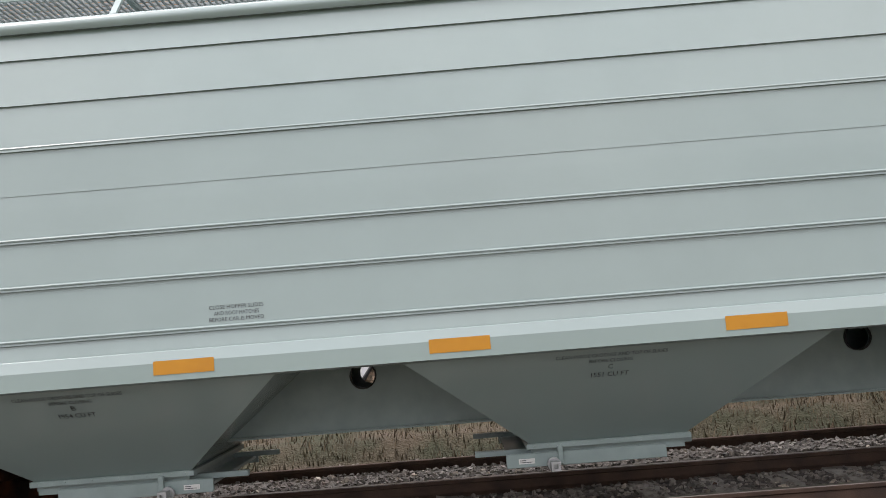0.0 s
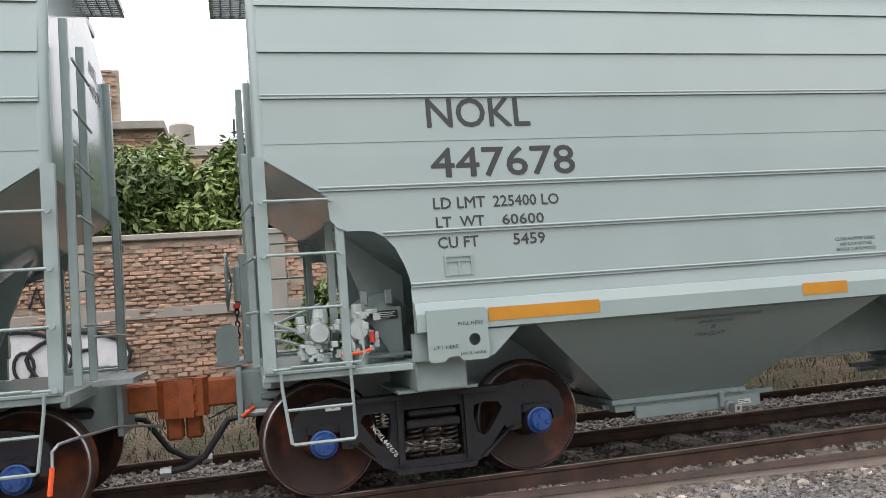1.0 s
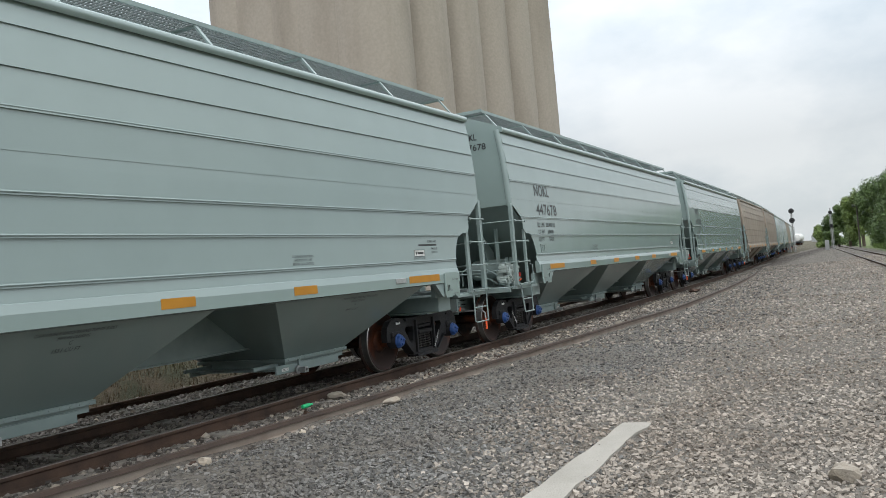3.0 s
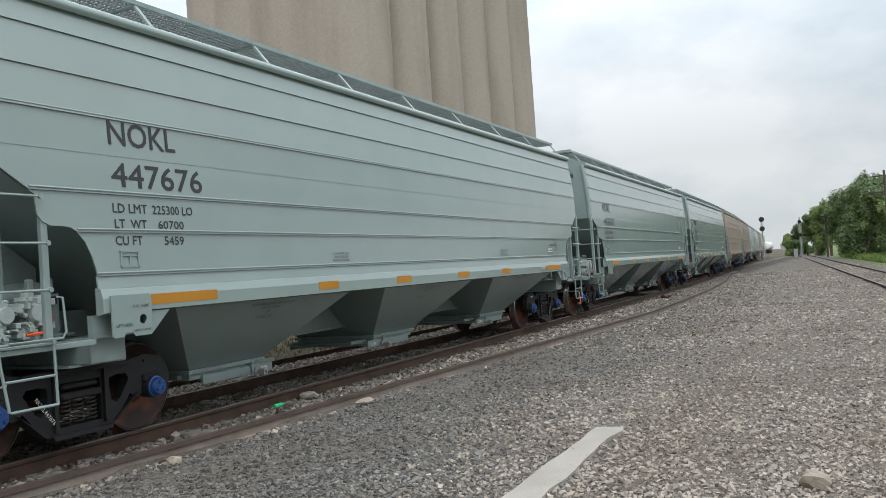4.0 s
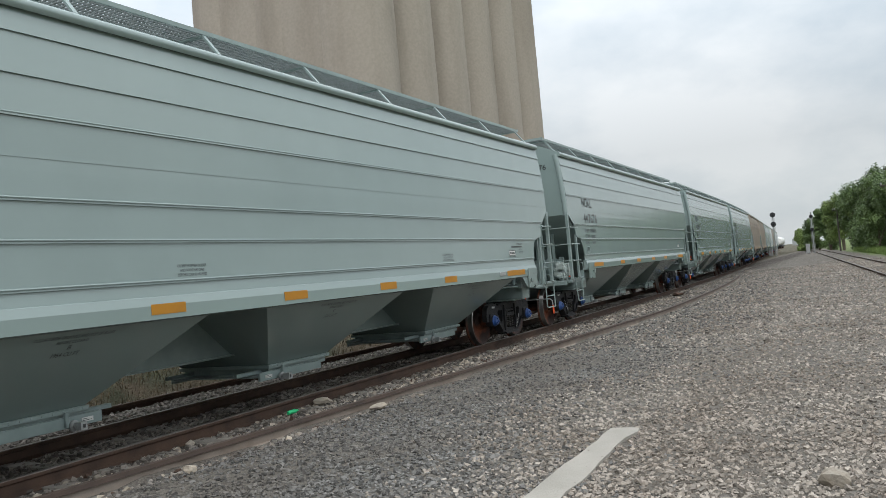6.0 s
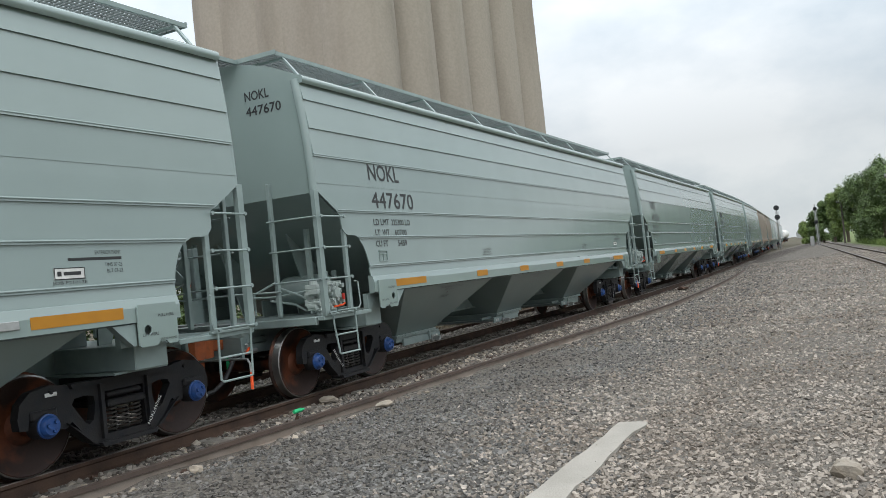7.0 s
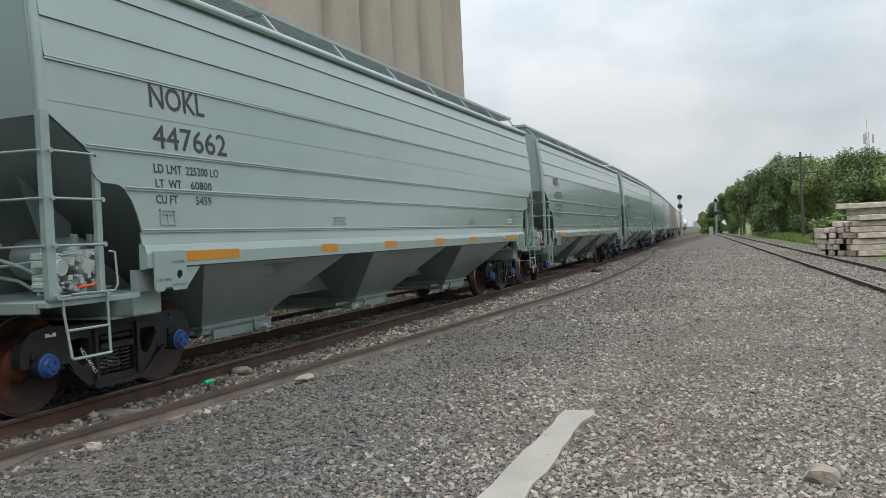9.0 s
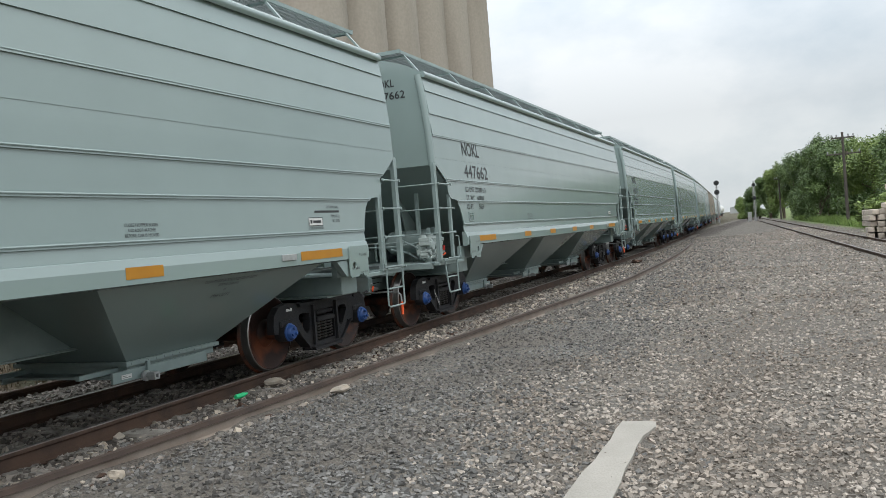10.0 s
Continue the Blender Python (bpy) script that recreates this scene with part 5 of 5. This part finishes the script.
def brick_places():
    w = wall_of_bricks("wall_north", -14, 9.5, 14.0, 0.1, 2.9, "old red brick yard wall with crumbling mortar", near=(-3.4, -0.2))
    cap = Shape().box(-14, 9.5, 13.94, 14.30, 2.9, 3.0, 0.015)
    part("coping", cap, CONCRETE, w, "grey concrete coping", smooth=0)
    band = Shape().box(-14, 9.5, 13.975, 14.02, 1.62, 1.80, 0.01)
    part("tie_beam", band, CONCRETE, w, "grey concrete band", smooth=0)
    for x in (-11.6, -8.6, -5.6, -2.55, 0.55, 3.6, 6.7):
        p = Shape().box(x - 0.13, x + 0.13, 13.965, 14.05, 0.1, 2.9, 0.012)
        part("wall_column", p, CONCRETE, w, "grey concrete column", smooth=0)
    # spray-painted shapes, unreadable
    g = Shape()
    for x, r, h in ((-2.6, 0.62, 0.48), (-3.5, 0.66, 0.55), (-4.5, 0.60, 0.50), (-5.6, 0.70, 0.55), (-6.7, 0.6, 0.5)):
        g.prism([(x + r * 1.15 * math.cos(a) * (1 + 0.12 * math.sin(3 * a)), 1.0 + h * math.sin(a)) for a in np.linspace(0, 6.283, 25)[:-1]], 13.945, 13.962, lambda u, v, d: (u, d + 0.002 * (u % 0.9), v))
    part("spray_paint", g, GRAFFITI, w, "white sprayed shapes", smooth=0)
    o = Shape()
    for x, r, h in ((-2.6, 0.62, 0.48), (-3.5, 0.66, 0.55), (-4.5, 0.60, 0.50), (-5.6, 0.70, 0.55), (-6.7, 0.6, 0.5)):
        o.tube([(x + r * 1.17 * math.cos(a) * (1 + 0.12 * math.sin(3 * a)), 13.94, 1.0 + h * 1.03 * math.sin(a)) for a in np.linspace(0, 6.283, 25)[:-1]], 0.035, 6, closed=True)
        o.tube([(x + 0.22 * r * math.cos(a) + 0.1, 13.94, 1.02 + 0.4 * h * math.sin(a)) for a in np.linspace(0, 6.283, 15)[:-1]], 0.028, 6, closed=True)
    for x in (-6.2, -5.9, -5.3, -4.9, -4.4, -4.1, -3.7, -3.3):
        o.tube([(x, 13.96, 1.9), (x + 0.12, 13.96, 2.25), (x + 0.2, 13.96, 1.95)], 0.02, 5)
    part("spray_outline", o, BLACK, w, "black sprayed outlines", smooth=0)
    # roofless brick house
    h = wall_of_bricks("ruined_house", -14, -3.55, 22.0, 0.0, 12.5, "roofless brick house with concrete frame", 0.3)
    h["kind"], h["category"] = "", "house"
    for x in (-13.9, -10.6, -7.1, -4.75, -3.7):
        part("frame_column", Shape().box(x - 0.2, x + 0.2, 21.93, 22.2, 0, 12.5, 0.02), CONCRETE, h, "grey concrete column", smooth=0)
    for z in (3.2, 6.2, 9.4):
        part("frame_beam", Shape().box(-14, -3.5, 21.95, 22.25, z, z + 0.28, 0.02), CONCRETE, h, "grey concrete beam", smooth=0)
    side = Shape().prism([(22.02, 0), (22.3, 0), (22.3, 12.3), (22.02, 12.5)], -3.62, -3.5, lambda u, v, d: (d, u, v))
    part("side_wall", side, BRICK, h, smooth=0)
    r = Shape().prism([(-3.5, 6.5), (-2.78, 6.5), (-2.84, 7.2), (-2.96, 7.5), (-3.0, 8.1), (-3.16, 8.25), (-3.28, 8.0), (-3.34, 8.2), (-3.5, 8.25)], 22.12, 22.25, lambda u, v, d: (u, d, v))
    part("broken_gable", r, MORTAR, h, "broken gable of plastered masonry", smooth=0)
    gable = wall_of_bricks("brick_gable", -3.5, -2.8, 22.0, 6.72, 8.2, "broken stub of a brick gable", 0.12)
    gable["kind"], gable["category"] = "", "wall"
    low = wall_of_bricks("brick_annex", -3.5, -1.9, 21.6, 0.0, 6.5, "low brick annex with a flat concrete roof", 0.3)
    low["kind"], low["category"] = "", "house"
    part("roof_slab", Shape().box(-3.5, -1.7, 21.4, 24, 6.5, 6.72, 0.02), CONCRETE, low, "stained concrete roof slab", smooth=0)
    far = wall_of_bricks("brick_block", -2.6, 6.4, 34.0, 0.0, 8.3, "distant brick and concrete building", 0.3, 0.16, 0.5)
    far["kind"], far["category"] = "", "house"
    part("parapet", Shape().box(-2.7, 6.5, 33.9, 35, 8.3, 8.75, 0.03), CONCRETE, far, "pale concrete parapet", smooth=0)
    part("water_tank", Shape().lathe([(0, 1.1), (0.3, 1.05), (0.5, 0.9), (0.5, 0), (0, 0)], (-2.0, 34.5, 8.75), "z", 16), CONCRETE, far, "grey roof water tank")


brick_places()


# ---- grain silo ----
def build_silo():
    silo = base("grain_silo", (0, 0, 0), "tall stained concrete grain silo of joined cylinders", "silo")
    d, x0, y0, top = 5.85, 48.6, 30.0, 33.0
    r = d / 2 * 0.982
    s = Shape().lathe([(r + 0.02, -0.2)] + [(r + (0.018 if i % 2 else 0.0), z) for i, z in enumerate(np.arange(0, top, 1.5))] + [(r, top), (0.0, top)], (0, 0, 0), "z", 40)
    m = s.mesh("silo_cell", SILO, 25)
    for i in range(6):
        for j in range(3):
            ob = new("silo_cell", m)
            ob.parent = silo
            ob.location = (x0 + i * d, y0 + j * d * 0.93, 0)
            ob.rotation_euler = (0, 0, 1.3 * i + 2.1 * j)
    part("end_panel", Shape().box(x0 - d * 0.455, x0, y0 + 0.2, y0 + 1.86 * d, 0, top), SILO, silo, "flat concrete panel between the end cells", smooth=0)
    part("silo_roof", Shape().box(x0 - d / 2, x0 + 5.5 * d, y0 - d / 2, y0 + 2.5 * d, top, top + 0.5, 0.03), CONCRETE, silo, smooth=0)


build_silo()


# ---- plants ----
def leaves(rng, centres, radii, count, size):
    """Leaf quads scattered through lobes, denser towards their skins."""
    which = rng.integers(0, len(centres), count)
    dirs = rng.normal(size=(count, 3))
    dirs /= np.linalg.norm(dirs, axis=1)[:, None]
    rad = rng.random(count) ** 0.38
    p = centres[which] + dirs * radii[which] * rad[:, None] * rng.uniform(0.82, 1.12, (count, 1))
    n = dirs * 0.6 + rng.normal(size=(count, 3)) * 0.5 + np.array([0, 0, 0.5])
    n /= np.linalg.norm(n, axis=1)[:, None]
    a = np.cross(n, rng.normal(size=(count, 3)))
    a /= np.linalg.norm(a, axis=1)[:, None] + 1e-9
    b = np.cross(n, a)
    w = (size * rng.uniform(0.6, 1.3, count))[:, None]
    v = np.stack([p - a * w, p + b * w * 0.42 + n * w * 0.1, p + a * w, p - b * w * 0.42 + n * w * 0.1], 1)
    return v.reshape(-1, 3), np.arange(count * 4).reshape(-1, 4)


def tree(name, place, height, spread, seed, label, count, size, material=LEAF, category="tree", trunk=True, low=0.25, group=""):
    rng = np.random.default_rng(seed)
    ob = base(name, place, label, category, group)
    lobes = 16 if trunk and height < 6 else 30
    ang = rng.uniform(0, 6.283, lobes)
    rr = rng.random(lobes) ** 0.6 * spread * 0.72
    c = np.stack([rr * np.cos(ang), rr * np.sin(ang), height * (low + (0.86 - low) * rng.random(lobes) ** 0.8)], 1)
    c[:, 2] = np.minimum(c[:, 2], height * (1.0 - 0.32 * (rr / spread) ** 2) - 0.1 * height)
    r = np.stack([spread * rng.uniform(0.20, 0.42, lobes)] * 2 + [height * rng.uniform(0.07, 0.17, lobes)], 1)
    v, f = leaves(rng, c, r, count, size)
    crown = new("crown", array_mesh("crown", v, f, material))
    crown.parent = ob
    tagged(crown, kind="stuff")
    if trunk:
        t = Shape()
        base_r = 0.022 * height + 0.03
        pts = [(0, 0, -0.2), (0.05 * spread, 0.02, height * 0.25), (-0.03 * spread, 0.05, height * 0.5), (0.02, 0, height * 0.78)]
        for i in range(3):
            t.tube([pts[i], pts[i + 1]], base_r * (1 - 0.25 * i), 8)
        for i in range(0, 16, 2):
            t.tube([(0, 0, height * (0.25 + 0.02 * i)), tuple(c[i] * np.array([.55, .55, .9])), tuple(c[i])], base_r * 0.32, 5)
        part("trunk", t, BARK, ob)
    return ob


def plants():
    # shrubs over the wall and in front of it
    for i, (x, y, h, s) in enumerate(((-4.2, 16.6, 5.2, 1.9), (-2.6, 16.2, 5.2, 1.8), (-1.7, 17.2, 5.4, 1.8), (-0.9, 16.0, 5.1, 1.6), (0.2, 16.8, 5.2, 1.7), (1.7, 17.0, 5.3, 1.7), (3.4, 17, 4.9, 1.7), (5.4, 17, 5.2, 1.8), (7.8, 17, 5.4, 1.9))):
        tree("shrub", (x, y, 0.2), h, s, 40 + i, "tall leafy green shrub behind the brick wall", 8000, 0.095, LEAF_PALE if i % 3 != 1 else LEAF, "shrub", low=0.45, group="shrubs behind the wall")
    for i, (x, y, h, s) in enumerate(((1.1, 13.2, 1.9, 0.8), (2.3, 13.0, 2.3, 1.0), (3.6, 12.8, 2.6, 1.2), (5.0, 12.9, 3.0, 1.3), (6.8, 12.6, 3.2, 1.4), (8.8, 12.8, 3.2, 1.5), (11.2, 13, 3.4, 1.8), (14, 13.4, 3.6, 2.0), (18, 14, 3.6, 2.2), (23, 15, 3.6, 2.4), (29, 16, 3.8, 2.6))):
        tree("shrub", (x, y, 0.2), h, s, 70 + i, "leafy green shrub growing against the brick wall", 3600, 0.085, LEAF, "shrub", low=0.12, group="shrubs before the wall")
    tree("tree", (-5.4, 19.2, 0.2), 10.5, 2.2, 91, "tall thin tree beside the ruined house", 6000, 0.13, LEAF)
    # trees beyond the second track
    spots = ((62, -9.5, 5.8, 3.2), (67, -6.6, 6.6, 3.2), (72, -8.8, 6.9, 3.6), (74, -5.2, 6.9, 2.9), (80, -7.6, 7.5, 3.6), (84, -3.9, 7.6, 3.0), (90, -6.8, 8.2, 3.8),
             (93, -2.6, 8.4, 3.0), (99, -2.0, 9.0, 3.0), (104, -5.4, 9.0, 4.0), (110, -0.6, 8.6, 2.8), (118, 0.4, 8.4, 2.8), (128, 2.0, 8.2, 2.6), (140, 4.0, 7.4, 2.6), (152, 6.0, 6.2, 2.6), (166, 8.6, 4.8, 2.4),
             (84, -12.5, 7.0, 4.2), (66, -13.0, 5.4, 3.6))
    for i, (x, y, h, s) in enumerate(spots):
        tree("tree", (x, y - 0.3, -0.1), h * 1.05, s, 120 + i, "broad dense green tree beyond the second track", 20000, 0.075 + 0.0006 * x, LEAF if i % 3 else LEAF_PALE, low=0.07, group="trees beyond the second track")
    for i, (x, y) in enumerate(((50, -3.6), (55, -3.2))):
        tree("shrub", (x, y - 0.5, -0.1), 2.1, 1.15, 160 + i, "low green shrub behind the sleeper stack", 3000, 0.12, LEAF_PALE, "shrub", low=0.1)
    # grass: bank behind the train, verge beyond the second track
    rng = np.random.default_rng(5)

    def blades(n, x, y, z, h):
        a = rng.uniform(0, 6.283, n)
        lean = rng.uniform(0.1, 0.7, n) * h
        w = 0.010 + 0.06 * h * 0.25
        d = np.stack([np.cos(a), np.sin(a), 0 * a], 1)
        q = np.stack([-np.sin(a), np.cos(a), 0 * a], 1)
        b = np.stack([x, y, z], 1)
        v = np.stack([b - q * w[:, None], b + q * w[:, None], b + d * lean[:, None] + np.array([0, 0, 1]) * h[:, None]], 1)
        return v.reshape(-1, 3), np.arange(n * 3).reshape(-1, 3)

    n = 42000
    x = rng.uniform(-8, 45, n)
    y = 7.57 + 5.16e-4 * np.maximum(0, x - 16) ** 2 + 2.95 + rng.random(n) ** 1.5 * 3.2
    z = np.array([ground_z(a, b) for a, b in zip(x, y)]) - 0.02
    v, f = blades(n, x, y, z, 0.04 + 0.12 * rng.random(n) ** 2)
    tagged(new("grass", array_mesh("grass", v, f, GRASS)), "dry tufted grass on the bank behind the train", "grass", kind="stuff")
    n = 45000
    x = rng.uniform(24, 110, n)
    y = -2.65 + 0.067 * (x - 19.3) - 2.9 - 5 * rng.random(n) ** 1.3
    v, f = blades(n, x, y, np.full(n, -0.16), 0.15 + 0.5 * rng.random(n))
    tagged(new("grass", array_mesh("grass", v, f, VERGE)), "fresh green grass verge beyond the second track", "grass", kind="stuff")


plants()


# ---- things beyond the second track ----
def sleeper_stack():
    rng = random.Random(3)
    m = Shape().box(-1.25, 1.25, -0.13, 0.13, 0.0, 0.225, 0.025).mesh("stacked_sleeper", TAN_TIE, 0)

    def lay(x, y, z, turn):
        ob = new("stacked_sleeper", m)
        ob.matrix_world = pose(x, y, z, rng.uniform(-1, 1), rng.uniform(-1, 1), turn + rng.uniform(-2.5, 2.5))
        tagged(ob, "weathered concrete sleeper in a stack", "sleeper", "stacked sleepers")

    # a stepped pile with its ends to the yard, and a tall one lying along it
    for c, rows in enumerate((5, 5, 6, 6, 7)):
        for r in range(rows):
            lay(40.6 - 0.25 * c + rng.uniform(-.18, .18), -2.25 - 0.31 * c + rng.uniform(-.04, .04), -0.12 + r * 0.245, rng.uniform(-4, 4))
    for r in range(7):
        for c in range(3):
            lay(37.6 + c * 0.36 + rng.uniform(-.10, .10), -4.55 + rng.uniform(-.22, .22), -0.12 + r * 0.245, 88)
    lay(37.9, -4.3, -0.12 + 7 * 0.245, 84)
    lay(37.7, -3.9, -0.12 + 8 * 0.245, 88)


def signal(x, y, h, heads, label, size=1.0):
    s = base("railway_signal", (x, y, -0.1), label, "signal", "railway signals")
    part("mast", Shape().tube([(0, 0, 0), (0, 0, h)], 0.09, 8), ZINC, s, "grey steel mast")
    for z in heads:
        d = Shape().lathe([(0, -0.14), (0.36 * size, -0.14), (0.38 * size, -0.12), (0.38 * size, -0.06), (0, -0.06)], (0, 0, z), "x", 20)
        head = part("target", d, BLACK, s, "round black signal target")
        part("lens", Shape().lathe([(0, -0.26), (0.10, -0.25), (0.11, -0.15), (0, -0.15)], (0, 0, z), "x", 12), LENS, head)
    part("ladder", Shape().box(0.1, 0.14, -0.2, -0.16, 0, h * 0.9).box(0.1, 0.14, 0.16, 0.2, 0, h * 0.9), ZINC, s, smooth=0)
    part("case", Shape().box(-0.3, 0.3, 0.5, 1.0, 0, 1.3, 0.02), ZINC, s, "grey equipment case", smooth=0)


def pole(x, y, h, label, arms=((0.45, 0.75), (1.6, 1.1))):
    p = base("utility_pole", (x, y, -0.1), label, "pole", "utility poles")
    part("shaft", Shape().lathe([(0.0, 0), (0.13, 0), (0.08, h), (0, h)], (0, 0, 0), "z", 10), POLE, p)
    for a, half in arms:
        arm = part("cross_arm", Shape().box(-0.05, 0.05, -half, half, h - a, h - a + 0.10, 0.01), POLE, p, smooth=0)
        for y in (-0.93 * half, -0.5 * half, 0.5 * half, 0.93 * half):
            part("insulator", Shape().lathe([(0, 0.2), (0.05, 0.19), (0.06, 0.1), (0.03, 0)], (0, y, h - a + 0.10), "z", 8), ZINC, arm)


def far_things():
    sleeper_stack()
    signal(128, 10.62, 6.1, (5.95, 4.58), "tall railway signal with two round heads")
    signal(122, 5.3, 5.6, (5.0, 3.2), "railway signal with a round head beside the second track", 0.66)
    pole(66, -2.9, 6.6, "dark wooden pole with cross-arms before the trees")
    pole(118, 2.0, 5.6, "slim dark pole before the trees", ((0.3, 0.5),))
    pole(105, -14.5, 8.6, "distant pole with a cross-arm", ((0.3, 1.1),))
    m = base("radio_mast", (150, -17.5, 0), "slim lattice radio mast with antenna panels", "mast")
    t = Shape()
    for k in range(3):
        a = 2.094 * k
        t.tube([(0.5 * math.cos(a), 0.5 * math.sin(a), 0), (0.25 * math.cos(a), 0.25 * math.sin(a), 15.5)], 0.05, 5)
    for z in range(0, 15):
        for k in range(3):
            a, b = 2.094 * k, 2.094 * (k + 1)
            r = 0.5 - 0.25 * z / 15.5
            t.tube([(r * math.cos(a), r * math.sin(a), z), (r * math.cos(b), r * math.sin(b), z + 1)], 0.03, 4)
    t.tube([(0, 0, 15.2), (0, 0, 17.6)], 0.04, 5)
    part("lattice", t, ZINC, m, smooth=0)
    for k in range(3):
        a = 2.094 * k + 0.4
        for z in (11.6, 13.6):
            part("antenna_panel", Shape().box(0.85 * math.cos(a) - .14, 0.85 * math.cos(a) + .14, 0.85 * math.sin(a) - .14, 0.85 * math.sin(a) + .14, z, z + 1.5, 0.02), ZINC, m, smooth=0)
    # pale parked wagon and sheds where the tracks run out of sight
    w = base("parked_wagon", (318, 24.9, 0), "distant pale tank wagon standing on the line", "freight car")
    part("tank", Shape().lathe([(0, -6), (1.1, -5.8), (1.5, -5.2), (1.5, 5.2), (1.1, 5.8), (0, 6)], (0, 0, 2.6), "x", 20), WHITE, w, "white tank barrel")
    part("underframe", Shape().box(-6.3, 6.3, -1.2, 1.2, 0.7, 1.15, 0.02), BOGIE, w, smooth=0)
    for x in (-4.6, -3.0, 3.0, 4.6):
        part("wheel", Shape().lathe([(0, -0.8), (0.46, -0.8), (0.46, 0.8), (0, 0.8)], (x, 0, 0.46), "y", 16), WHEEL, w)
    sh = base("shed", (620, 33, 0), "low distant grey shed with a pitched roof", "shed")
    part("shed_body", Shape().box(-6, 6, -7, 7, 0, 4.2, 0.03), ZINC, sh, smooth=0)
    part("shed_roof", Shape().prism([(-7.3, 4.2), (7.3, 4.2), (0, 5.6)], -6.3, 6.3, lambda u, v, d: (d, u, v)), ZINC, sh, smooth=0)


far_things()


# ---- what moves ----
def motions():
    steps = [i / 15 for i in range(151)]
    for k, car in TRAIN.items():
        walk(car, [(t, car_pose(k, t)) for t in [i * 0.5 for i in range(21)]])
        if -4 <= k <= 1:
            for w in [o for o in car.children if o.name.startswith("wheelset")]:
                x = w.location.x
                walk(w, [(t, pose(x, 0, 0.457) @ Matrix.Rotation((along(0, t) - along(0, 0)) / 0.457, 4, "Y")) for t in steps])


motions()
